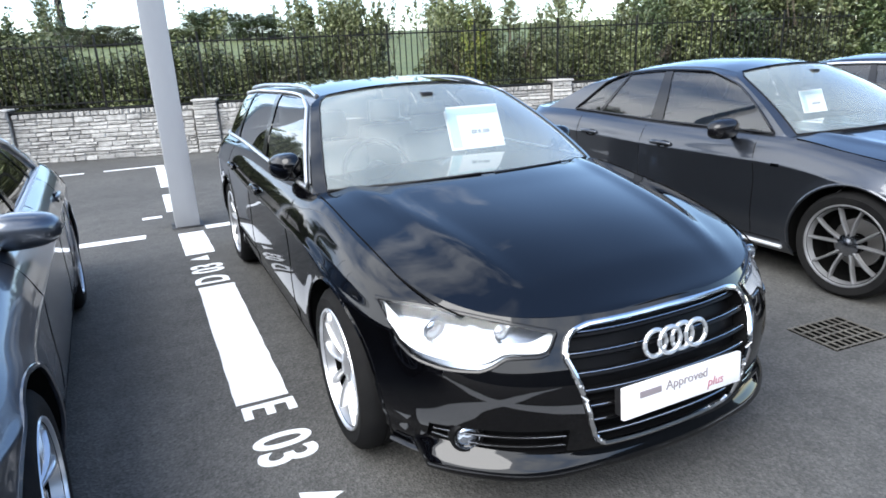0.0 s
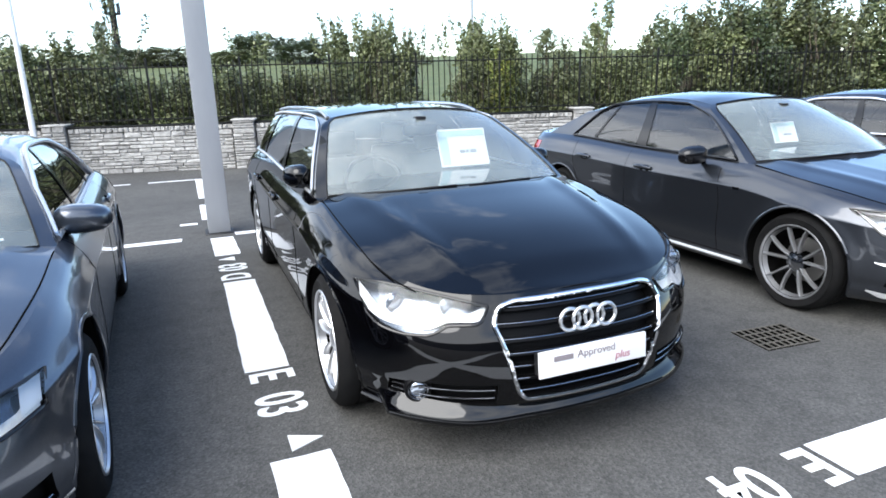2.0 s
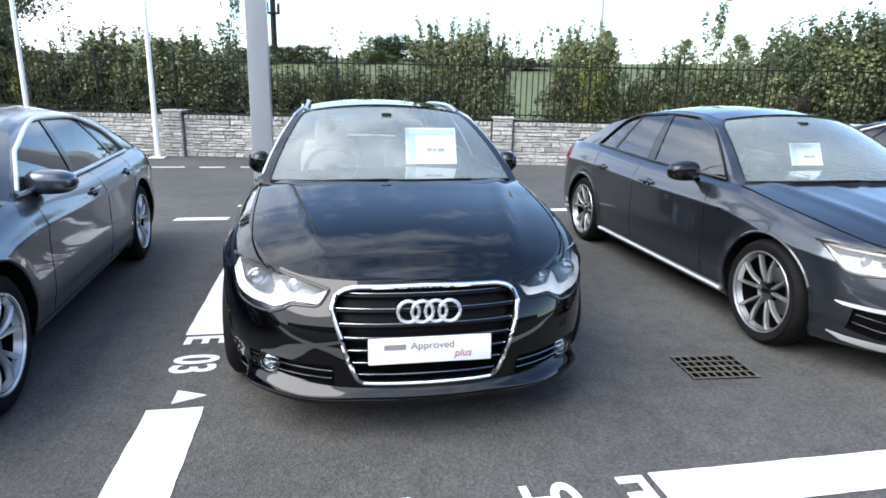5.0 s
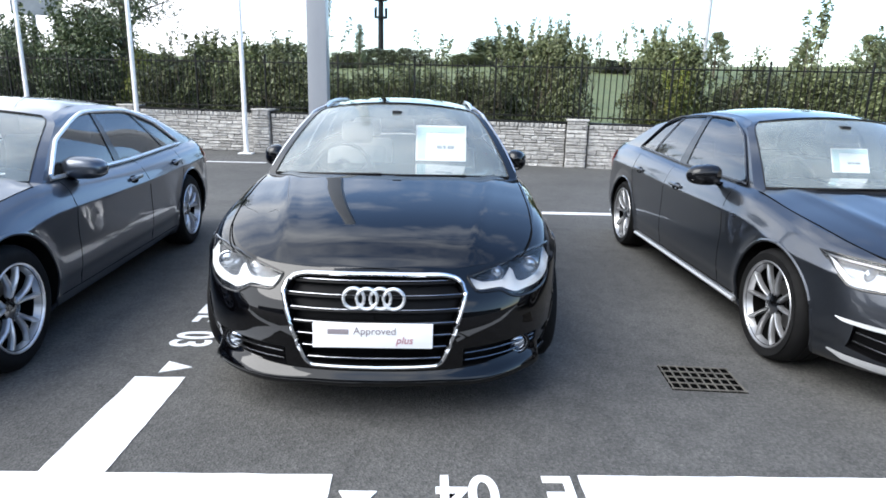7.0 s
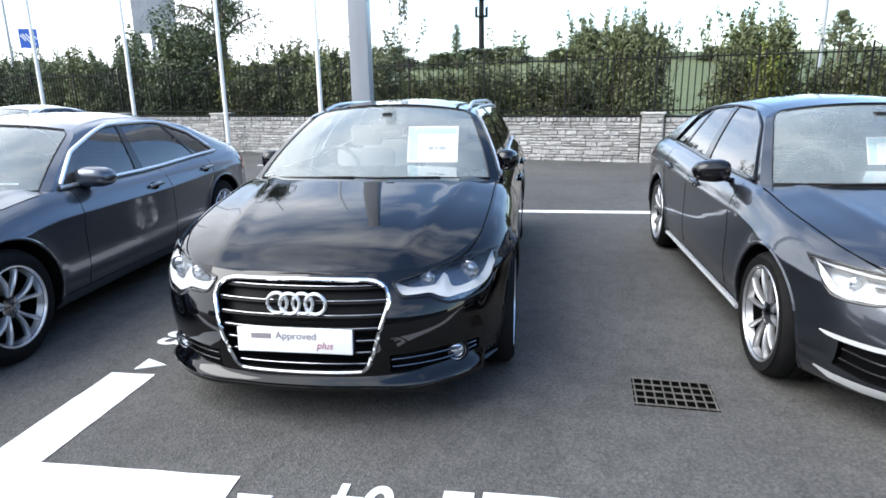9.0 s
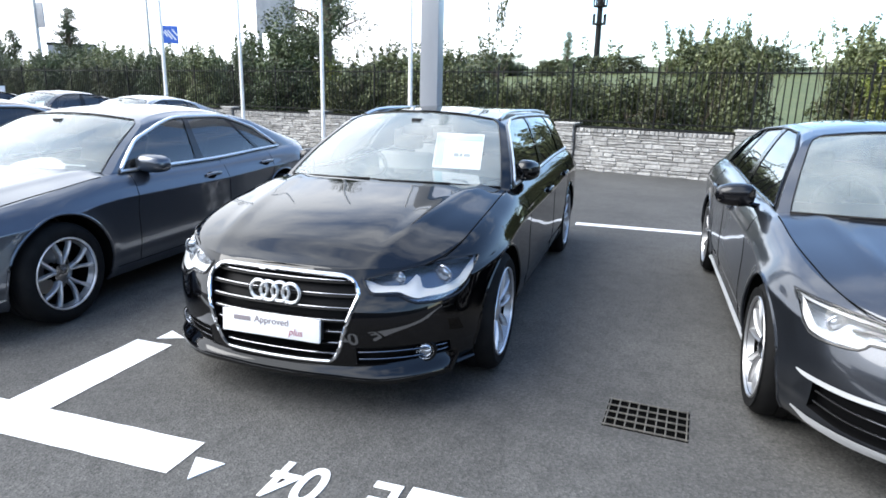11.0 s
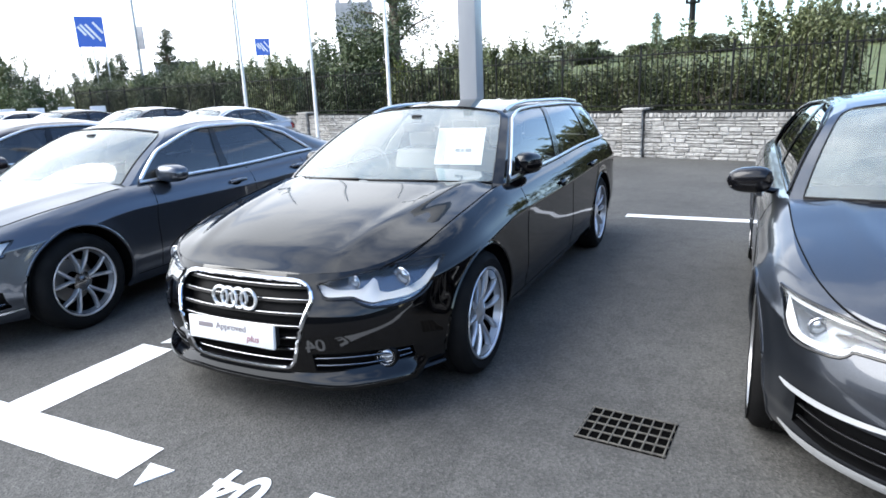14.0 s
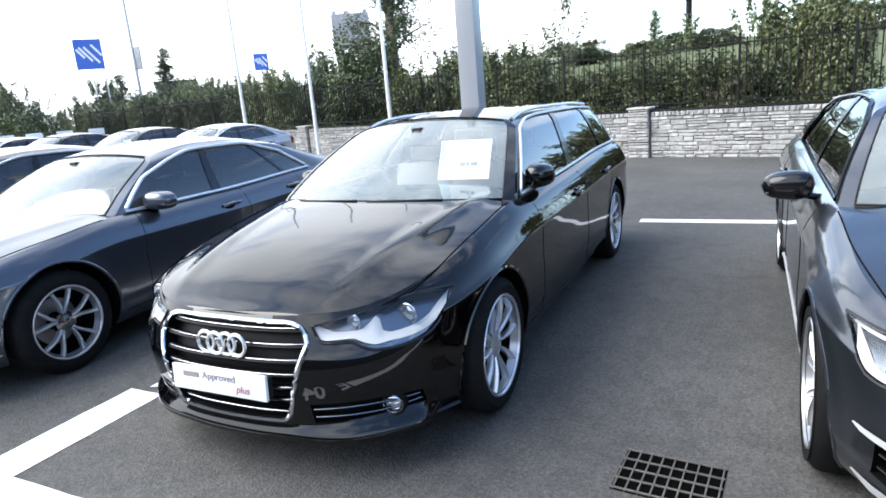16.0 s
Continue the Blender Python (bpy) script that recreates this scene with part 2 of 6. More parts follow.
def lathe(bm, profile, n=48, axis="x", centre=(0, 0, 0)):
    """Turns (radius, height) pairs round an axis."""
    cx, cy, cz = centre
    rings = []
    for r, h in profile:
        ring = []
        for k in range(n):
            c, s = r * math.cos(2 * math.pi * k / n), r * math.sin(2 * math.pi * k / n)
            ring.append(bm.verts.new((cx + h, cy + c, cz + s) if axis == "x" else (cx + c, cy + s, cz + h) if axis == "z" else (cx + c, cy + h, cz + s)))
        rings.append(ring)
    for a, b in zip(rings, rings[1:]):
        for k in range(n):
            bm.faces.new((a[k], a[(k + 1) % n], b[(k + 1) % n], b[k]))
    return rings


def fix_normals(bm):
    bmesh.ops.recalc_face_normals(bm, faces=bm.faces)
    return bm


# ---- cars ----
class Shell:
    """The outer skin of a car. y runs from the nose at 0 to the tail, x to both sides, z up."""

    def __init__(self, length, half, nose, tail, sill, top, front_in, side_in, bonnet, deck, cowl, a_post, d_post, roof, lean, crown=0.05, power=2.5):
        self.length, self.half, self.sill = length, half, sill
        self.arches = []      # wheel centre, arch radius and how far its lip stands out
        self.top, self.front_in, self.side_in = top, front_in, side_in
        self.bonnet, self.deck, self.cowl = bonnet, deck, cowl
        self.a_post, self.d_post, self.roof, self.lean, self.crown = a_post, d_post, roof, lean, crown
        pts = []
        for k in range(241):
            a = math.pi / 2 * k / 240
            pts.append((half * math.sin(a) ** (2 / power), nose * (1 - max(0.0, math.cos(a)) ** (2 / power))))
        for k in range(240, -1, -1):
            a = math.pi / 2 * k / 240
            pts.append((half * math.sin(a) ** (2 / 3.0), length - tail * (1 - max(0.0, math.cos(a)) ** (2 / 3.0))))
        run = [0.0]
        for p, q in zip(pts, pts[1:]):
            run.append(run[-1] + math.dist(p, q))
        self.run = np.array(run) / run[-1]
        self.px, self.py = np.array(pts).T
        self.girth = run[-1]
        self.widest = float(self.run[240])
        fine = np.linspace(0, 1, 600)
        ox, oy = np.interp(fine, self.run, self.px), np.interp(fine, self.run, self.py)
        tx, ty = np.gradient(ox), np.gradient(oy)
        for _ in range(3):
            tx, ty = (np.convolve(np.pad(q, 2, mode="edge"), np.ones(5) / 5, "valid") for q in (tx, ty))
        norm = np.hypot(tx, ty)
        self.fine, self.nx, self.ny = fine, ty / norm, -tx / norm
        self.nx[0], self.ny[0] = 0.0, -1.0
        self.nx[-1], self.ny[-1] = 0.0, 1.0

    def skin(self, u, v):
        """A point of the flank: u runs from the nose round one side to the tail, v from the sill to the waist."""
        x, y = float(np.interp(u, self.run, self.px)), float(np.interp(u, self.run, self.py))
        nx, ny = float(np.interp(u, self.fine, self.nx)), float(np.interp(u, self.fine, self.ny))
        f = smooth(0.25, 0.85, abs(ny))
        off = lerp(self.side_in(v), self.front_in(v), f)
        z = self.sill + (self.top(y) - self.sill) * v
        for cy, cz, arch, lip in self.arches:
            if abs(y - cy) < arch + 0.15:
                off -= lip * math.exp(-((math.hypot(y - cy, z - cz) - arch) / 0.042) ** 2)
        return Vector((max(0.0, x - nx * off), y - ny * off, z))

    def on(self, u, v, off=0.0):
        p = self.skin(u, v)
        if not off:
            return p
        e = 0.004
        du = self.skin(min(1, u + e), v) - self.skin(max(0, u - e), v)
        dv = self.skin(u, min(1, v + 0.02)) - self.skin(u, max(0, v - 0.02))
        n = du.cross(dv)
        n.normalize()
        if n.dot(Vector((p.x, p.y - self.length / 2, 0))) < 0:
            n = -n
        return p + n * off

    def find(self, axis, value, z, lo, hi):
        v = 0.5
        for _ in range(26):
            u = (lo + hi) / 2
            y = float(np.interp(u, self.run, self.py))
            v = min(1.0, max(0.0, (z - self.sill) / (self.top(y) - self.sill)))
            if self.skin(u, v)[axis] < value:
                lo = u
            else:
                hi = u
        return (lo + hi) / 2, v

    def front(self, x, z, off=0.0):
        u, v = self.find(0, abs(x), z, 0.0, self.widest)
        p = self.on(u, v, off)
        return Vector((math.copysign(p.x, x) if x else 0.0, p.y, p.z)) if abs(x) > 1e-4 else Vector((0, p.y, p.z))

    def side(self, y, z, off=0.0, sign=1):
        u, v = self.find(1, y, z, 0.02, 0.98)
        p = self.on(u, v, off)
        return Vector((sign * p.x, p.y, p.z))

    def waist(self, y):
        return self.skin(self.find(1, y, 9.0, 0.0, 1.0)[0], 1.0)

    def flank(self, p, q, off=0.0, sign=1):
        """A point of the side above the waist: p from the windscreen post to the rear post, q from the waist to the roof."""
        yb, yt = lerp(self.a_post[0], self.d_post[0], p), lerp(self.a_post[1], self.d_post[1], p)
        b = self.waist(yb)
        z = lerp(b.z, self.roof(yt), q)
        t = z - b.z
        k1, k2 = self.lean
        edge = 0.05 * smooth(0.86, 1.0, q) ** 2
        n = Vector((1.0, 0.0, k1 + 2 * k2 * t)).normalized()
        bow = 0.05 * math.sin(math.pi * q) * (1 - p)
        pt = Vector((b.x - k1 * t - k2 * t * t - edge, lerp(yb, yt, q) - bow, z)) + n * off
        return Vector((sign * pt.x, pt.y, pt.z))

    def screen(self, x, r):
        """A point of the windscreen: x from side to side (-1 to 1), r from its foot to the roof."""
        e = self.flank(0.0, r)
        k = 1 - abs(x) ** 2.2
        return Vector((x * e.x, e.y - lerp(self.cowl, 0.10, r) * k, e.z + lerp(0.035, self.crown, r) * k))

    def roof_at(self, x, p):
        e = self.flank(p, 1.0)
        k = 1 - abs(x) ** 2.2
        return Vector((x * e.x, e.y - 0.10 * k * (1 - p) ** 3 + 0.08 * k * p ** 3, e.z + self.crown * k))

    def rear_screen(self, x, r):
        e = self.flank(1.0, r)
        k = 1 - abs(x) ** 2.2
        return Vector((x * e.x, e.y + lerp(0.16, 0.08, r) * k, e.z + lerp(0.02, self.crown, r) * k))


def both_ways(fn):
    """fn on the left and the right: u below 0 is the mirror image."""
    def f(u, v):
        p = fn(abs(u), v)
        return (p[0] if u >= 0 else -p[0], p[1], p[2])
    return f


def inside(shape, x, z):
    """Whether (|x|, z) lies between the lower and upper edge of a front opening."""
    x0, x1, upper, lower = shape
    return x0 <= abs(x) <= x1 and lower(abs(x)) <= z <= upper(abs(x))


def edge_of(shape, x, z):
    """The point on the edge of a front opening that lies outwards from (|x|, z)."""
    x0, x1, upper, lower = shape
    x = abs(x)
    cx = min(x, x1 * 0.5) if x0 < 0.01 else lerp(x0, x1, 0.5)
    cz = (upper(cx) + lower(cx)) / 2
    near, far = 1.0, 1.0
    while inside(shape, cx + (x - cx) * far, cz + (z - cz) * far) and far < 50:
        far *= 1.5
    for _ in range(18):
        m = (near + far) / 2
        if inside(shape, cx + (x - cx) * m, cz + (z - cz) * m):
            near = m
        else:
            far = m
    return cx + (x - cx) * near, cz + (z - cz) * near


def opening_wall(shell, shape, depth, sign=1):
    """The sides of an opening in the nose, from its edge inwards."""
    x0, x1, upper, lower = shape
    ring = [(x, upper(x)) for x in steps(x0, x1, 22)] + [(x, lower(x)) for x in steps(x1, x0, 22)]
    if x0 > 0.01:
        ring.append(ring[0])
    bm = bmesh.new()
    grid(bm, lambda i, d: shell.front(sign * max(0.001, ring[int(i)][0]), ring[int(i)][1], d), list(range(len(ring))), [0.001, -depth * 0.5, -depth])
    return fix_normals(bm)


def band(shell, shape, nx, nz, off, sign=1):
    """A sheet laid on the nose between two edges that run across it. off: how far it stands out, or that of its lower and upper edge."""
    x0, x1, upper, lower = shape
    low, high = off if isinstance(off, tuple) else (off, off)
    bm = bmesh.new()
    grid(bm, lambda a, b: shell.front(sign * lerp(x0, x1, a), lerp(lower(lerp(x0, x1, a)), upper(lerp(x0, x1, a)), b), lerp(low, high, b)),
         steps(0, 1, nx), steps(0, 1, nz), flip=sign < 0)
    return fix_normals(bm)


def build_wheel(kind, radius, width, tyre_mat=None):
    """One wheel round the x axis, outer side at +x: (name, mesh, material) triples."""
    rr = radius - {"wide": 0.079, "five": 0.100}.get(kind, 0.090)
    out = []
    bm = bmesh.new()
    h = width / 2
    prof = [(rr - 0.012, h - 0.01), (rr + 0.012, h), (rr + 0.05, h + 0.006), (radius - 0.03, h - 0.002), (radius - 0.008, h - 0.02), (radius, h - 0.045)]
    prof += [(radius, 0.035), (radius - 0.007, 0.032), (radius - 0.007, 0.024), (radius, 0.021), (radius, -0.021), (radius - 0.007, -0.024), (radius - 0.007, -0.032), (radius, -0.035)]
    prof += [(r, -x) for r, x in prof[5::-1]]
    lathe(bm, prof, 64)
    out.append(("tyre", part_mesh(bm, "tyre"), TYRE))
    # inner rim and back disc painted near black for the shade behind the spokes
    bm = bmesh.new()
    lathe(bm, [(rr - 0.024, h - 0.045), (rr - 0.028, -0.055), (rr - 0.03, -h + 0.03), (rr, -h)], 64)
    lathe(bm, [(0.0, -0.055), (rr - 0.026, -0.055)], 40)
    out.append(("barrel", part_mesh(fix_normals(bm), "barrel"), LINER_AND_SHADE))
    bm = bmesh.new()
    lathe(bm, [(rr - 0.010, h - 0.012), (rr - 0.016, h - 0.028), (rr - 0.024, h - 0.046)], 64)
    out.append(("rim_well", part_mesh(fix_normals(bm), "rim_well"), ALLOY_GREY))
    bm = bmesh.new()
    lathe(bm, [(rr + 0.008, h - 0.004), (rr + 0.004, h + 0.003), (rr - 0.003, h + 0.002), (rr - 0.009, h - 0.010), (rr - 0.012, h - 0.024)], 64)
    face = h - 0.012

    def blade(a0, a1, w0, w1, lift):
        """One spoke from the hub at angle a0 to the rim at angle a1."""
        ring = []
        for k in range(7):
            t = k / 6
            r = lerp(0.05, rr - 0.008, t)
            a = lerp(a0, a1, smooth(0.0, 1.0, t) if kind == "five" else t)
            w = lerp(w0, w1, t)
            x = face - 0.035 + lift * math.sin(math.pi * min(1, t * 0.9 + 0.1)) + 0.03 * t
            c, s = math.cos(a), math.sin(a)
            row = []
            for side, dx in ((-0.5, -0.030), (-0.5, -0.007), (-0.22, 0.003), (0.22, 0.003), (0.5, -0.007), (0.5, -0.030)):
                yy, zz = r * c - side * w * s, r * s + side * w * c
                row.append(bm.verts.new((x + dx, yy, zz)))
            ring.append(row)
        for p, q in zip(ring, ring[1:]):
            for k in range(5):
                bm.faces.new((p[k], p[k + 1], q[k + 1], q[k]))

    spokes = 5
    for k in range(spokes):
        a = math.pi / 2 + 2 * math.pi * k / spokes
        if kind == "multi":
            blade(a - 0.36, a - 0.26, 0.017, 0.027, 0.014)
            blade(a + 0.36, a + 0.26, 0.017, 0.027, 0.014)
        elif kind == "wide":
            blade(a - 0.20, a - 0.30, 0.019, 0.017, 0.016)
            blade(a + 0.20, a + 0.30, 0.019, 0.017, 0.016)
        else:
            blade(a - 0.13, a - 0.29, 0.020, 0.024, 0.02)
            blade(a + 0.13, a + 0.29, 0.020, 0.024, 0.02)
    fix_normals(bm)
    out.append(("rim", part_mesh(bm, "rim"), ALLOY_GREY if kind == "wide" else ALLOY))
    bm = bmesh.new()
    lathe(bm, [(0.0, face - 0.012), (0.022, face - 0.012), (0.031, face - 0.018), (0.068, face - 0.026), (0.074, face - 0.06)], 32)
    for k in range(5):
        a = math.pi / 2 + 2 * math.pi * (k + 0.5) / 5
        lathe(bm, [(0.0, face - 0.024), (0.008, face - 0.024), (0.009, face - 0.034)], 10, centre=(0, 0.052 * math.cos(a), 0.052 * math.sin(a)))
    fix_normals(bm)
    out.append(("hub_cap", part_mesh(bm, "hub_cap"), ALLOY if kind == "multi" else DARK_CHROME))
    bm = bmesh.new()
    lathe(bm, [(0.06, -0.02), (0.150, -0.02), (0.150, -0.045), (0.06, -0.045)], 40)
    fix_normals(bm)
    out.append(("brake_disc", part_mesh(bm, "brake_disc"), STEEL))
    return out


def part_mesh(bm, name):
    me = bpy.data.meshes.new(name)
    bm.to_mesh(me)
    bm.free()
    return me


def fit_wheels(car, meshes, half, y_front, y_rear, radius):
    """Hangs four wheels under a car."""
    for y in (y_front, y_rear):
        for sign in (-1, 1):
            hub = None
            for name, me, mat in [meshes[-1]] + meshes[:-1]:
                ob = part_of("wheel" if hub is None else name, me, mat, hub or car)
                if hub is None:
                    hub = ob
                    ob.matrix_local = pose(sign * half, y, radius, 0, 0, 0 if sign > 0 else 180)
                    tagged(ob, "alloy wheel with a black tyre")


def mirror_housing(car, shell, at, cap_mat, base_mat, sign, fold=0.0, grow=1.0):
    """A door mirror: shell, foot and looking glass. fold: degrees by which it is folded in."""
    x, y, z = at
    bm = bmesh.new()
    turn = Matrix.Translation((sign * (x - 0.09), y, z)) @ Matrix.Rotation(radians(sign * fold), 4, "Z") @ Matrix.Translation((-sign * (x - 0.09), -y, -z))

    def egg(a, b):
        # a goes round the long axis, b along it
        r = max(0.0, 1.0 - abs(2 * b - 1) ** 3.0) ** 0.5
        ca, sa = (math.copysign(abs(v) ** 0.72, v) for v in (math.cos(a), math.sin(a)))
        dy = (-0.085 * max(0.0, ca) * r + 0.035 * max(0.0, -ca) * r) * grow
        dz = 0.078 * sa * r * (1.0 - 0.18 * b)
        return (sign * (x + lerp(-0.115, 0.125 * grow, b)), y + dy + 0.02 * b, z + dz - 0.008 * (b - 0.5))

    grid(bm, egg, steps(0, 2 * math.pi, 28), steps(0.0, 1.0, 16))
    bmesh.ops.remove_doubles(bm, verts=bm.verts, dist=0.0005)
    fix_normals(bm)
    bm.transform(turn)
    m = part("door_mirror", bm, cap_mat, car, "folded-in door mirror" if fold else "door mirror on a short foot")
    bm = bmesh.new()
    tube(bm, [(sign * (x - 0.17), y + 0.03, z - 0.075), (sign * (x - 0.11), y + 0.015, z - 0.06), (sign * (x - 0.04), y, z - 0.045)], lambda t: lerp(0.03, 0.02, t), 10, flat=0.7)
    part("mirror_foot", bm, base_mat, m)
    bm = bmesh.new()
    grid(bm, lambda a, b: (sign * (x + lerp(-0.08, 0.085, a)), y + 0.042, z + lerp(-0.045, 0.045, b)), [0, 1], [0, 1])
    bm.transform(turn)
    part("mirror_glass", bm, CHROME, m)
    bm = bmesh.new()
    tube(bm, [(sign * (x + lerp(-0.07, 0.10, k / 8)), y - 0.062 * math.sin(math.pi * (0.12 + 0.8 * k / 8)) ** 0.5, z - 0.03 - 0.004 * k / 8) for k in range(9)], 0.006, 6)
    bm.transform(turn)
    part("indicator", bm, GLOSS_BLACK, m)


def build_car(name, place, label, group, shell, paint_mat, opt):
    """A parked car of many parts on a fitted shell."""
    car = thing(name, place, label, "car", group)
    S = shell
    wy = (opt["front_axle"], opt["rear_axle"])
    wr, arch = opt["radius"], opt["radius"] + opt.get("arch_gap", 0.048)
    grille, lights, intakes = opt["grille"], opt["headlight"], opt.get("intakes", ())

    # flanks, nose and tail in one skin, with round wheel arches and clean openings
    S.arches = [(cy, wr, arch, opt.get("flare", 0.010)) for cy in wy]
    openings = (grille, lights, *intakes)
    bm = bmesh.new()
    uf = S.find(1, 0.46, 0.5, 0.0, S.widest)[0]
    us = steps(0, uf, int(S.girth * uf / 0.0125)) + steps(uf, 1, int(S.girth * (1 - uf) / 0.027))[1:]
    vs = steps(0, 0.74, 32) + [0.755, 0.77, 0.782, 0.794, 0.806, 0.825] + steps(0.85, 1, 8)
    grid(bm, both_ways(S.skin), [-u for u in us[:0:-1]] + us, vs)
    hole = {}
    for vt in bm.verts:
        p = vt.co
        if p.y < 0.6:
            for shape in openings:
                if inside(shape, p.x, p.z):
                    hole[vt] = shape
                    break
    in_arch = {}
    for vt in bm.verts:
        for cy in wy:
            if (vt.co.y - cy) ** 2 + (vt.co.z - wr) ** 2 < arch ** 2:
                in_arch[vt] = cy
    gone = [f for f in bm.faces if all(v in hole for v in f.verts) or all(v in in_arch for v in f.verts)]
    bmesh.ops.delete(bm, geom=gone, context="FACES")
    for vt, shape in hole.items():
        if vt.is_valid:
            x, z = edge_of(shape, vt.co.x, vt.co.z)
            vt.co = S.front(math.copysign(x, vt.co.x), z) if abs(vt.co.x) > 1e-4 else S.front(0, z)
    for vt, cy in in_arch.items():
        if vt.is_valid and vt not in hole:
            d = Vector((vt.co.y - cy, vt.co.z - wr))
            d = (d.normalized() if d.length > 1e-4 else Vector((0, 1))) * arch
            vt.co = S.side(cy + d.x, max(S.sill - 0.02, wr + d.y), 0, 1 if vt.co.x > 0 else -1)
    fix_normals(bm)
    body = part("body", bm, paint_mat, car, sharp=34)

    # bonnet and boot
    ub = S.find(1, opt["bonnet_end"], 9.0, 0, 1)[0]
    ud = S.find(1, opt["deck_start"], 9.0, 0, 1)[0]

    def lid(height):
        def f(u, x):
            e = S.skin(u, 1.0)
            k = abs(x)
            rise = height(e.y) - e.z
            z = e.z + rise * (1 - k ** 2.6)
            if height is S.bonnet:
                for at, amp, wide in opt["creases"]:
                    z += amp * smooth(0.05, 0.5, e.y) * math.exp(-((k * e.x - lerp(at[0], at[1], e.y / 1.3)) / wide) ** 2)
            return (x * e.x, e.y, z)
        return f

    xs = [math.copysign(abs(t) ** 0.9, t) for t in steps(-1, 1, 44)]
    bm = bmesh.new()
    grid(bm, lid(S.bonnet), steps(0, ub, 54), xs)
    bmesh.ops.remove_doubles(bm, verts=bm.verts, dist=0.0004)
    bonnet = part("bonnet", fix_normals(bm), paint_mat, car, sharp=60)
    bm = bmesh.new()
    grid(bm, lid(S.deck), steps(ud, 1, 24), xs[::2])
    bmesh.ops.remove_doubles(bm, verts=bm.verts, dist=0.0004)
    part("tailgate" if opt.get("estate") else "boot_lid", fix_normals(bm), paint_mat, car, sharp=60)

    # underside
    bm = bmesh.new()
    narrow = lambda y: 0.56 if min(abs(y - c) for c in wy) < arch + 0.02 else 0.9
    grid(bm, lambda u, x: (x * min(S.skin(u, 0.0).x, narrow(S.skin(u, 0.0).y)), S.skin(u, 0.0).y, S.sill + 0.002), steps(0, 1, 80), [-1, 0, 1])
    part("underbody", bm, LINER_AND_SHADE, car)

    # roof, posts and glass
    g0, g1 = opt["glass"]          # lower and upper edge of the side glass
    doors = opt["panes"]           # (start, end) of each pane along the side
    bm = bmesh.new()
    grid(bm, S.roof_at, steps(-1, 1, 30), steps(0, 1, 26))
    part("roof", fix_normals(bm), paint_mat, car, sharp=60)
    edge = 0.93
    cut, run = opt.get("arc", (0.06, 0.10))

    def glass_top(p):
        """Upper edge of the side glass, rounded off towards both of its ends."""
        d = max(0.0, 1 - (p - doors[0][0]) / run, 1 - (doors[-1][1] - p) / (run * 0.7))
        return g1 * (1 - cut * min(1.0, d) ** 2)

    for sign in (-1, 1):
        bm = bmesh.new()
        first, last = doors[0][0], doors[-1][1]
        fn = lambda p, q: S.flank(p, q, 0, sign)
        grid(bm, lambda p, b: S.flank(p, lerp(glass_top(min(max(p, first), last)), 1, b), 0, sign), steps(0, first, 2) + steps(first, last, 44)[1:] + steps(last, 1, 3)[1:], steps(0, 1, 6))
        grid(bm, fn, steps(0, first, 2), steps(0, glass_top(first), 12))
        grid(bm, fn, steps(last, 1, 3), steps(0, glass_top(last), 12))
        grid(bm, lambda x, r: S.screen(sign * x, r), steps(edge, 1, 3), steps(0, 1, 14))
        bmesh.ops.remove_doubles(bm, verts=bm.verts, dist=0.0004)
        part("side_frame", fix_normals(bm), paint_mat, car)
        bm = bmesh.new()
        grid(bm, fn, steps(first, last, 24), steps(0, g0, 1))
        part("waist_seal", fix_normals(bm), GLOSS_BLACK, car)
        for (a, b), (c, d) in zip(doors, doors[1:]):
            bm = bmesh.new()
            grid(bm, lambda p, q: S.flank(p, lerp(g0, glass_top(p), q), 0.002, sign), steps(b, c, 1), steps(0, 1, 8))
            part("door_post", fix_normals(bm), GLOSS_BLACK, car)
        for a, b in doors:
            bm = bmesh.new()
            grid(bm, lambda p, q: S.flank(p, lerp(g0, glass_top(p), q), -0.004, sign), steps(a, b, 16), steps(0, 1, 8))
            pane = part("side_window", fix_normals(bm), SIDE_GLASS, car)
            pane.visible_shadow = False
        # bright line round the side glass
        bm = bmesh.new()
        loop = [S.flank(p, g0 * 0.6, 0.006, sign) for p in steps(first - 0.006, last, 26)]
        loop += [S.flank(last, q, 0.006, sign) for q in steps(g0 + 0.06, glass_top(last) - 0.04, 6)]
        loop += [S.flank(p, glass_top(p) + 0.008, 0.010, sign) for p in steps(last - 0.004, first + 0.002, 40)]
        loop += [S.flank(first - 0.006, q, 0.006, sign) for q in steps(glass_top(first) - 0.03, g0 + 0.03, 8)]
        tube(bm, loop, opt.get("trim_wide", 0.0085), 6, closed=True)
        part("window_trim", bm, opt.get("trim", SATIN), car, "bright metal trim round the side windows")
    bm = bmesh.new()
    grid(bm, S.screen, steps(-edge, edge, 26), steps(0.020, 0.965, 18))
    screen = part("windscreen", fix_normals(bm), WINDSCREEN, car, "windscreen reflecting a bright cloudy sky, with pale haze painted in")
    screen.visible_shadow = False
    bm = bmesh.new()
    ring = [(x, 0.020) for x in steps(-edge, edge, 20)] + [(edge, r) for r in steps(0.08, 0.92, 12)] + [(x, 0.965) for x in steps(edge, -edge, 20)] + [(-edge, r) for r in steps(0.92, 0.08, 12)]
    tube(bm, [S.screen(*q) + Vector((0, -0.002, 0.003)) for q in ring], 0.004, 6, closed=True)
    part("screen_seal", bm, PLASTIC, car)
    bm = bmesh.new()
    grid(bm, S.screen, steps(-edge, edge, 20), steps(-0.035, 0.020, 3))
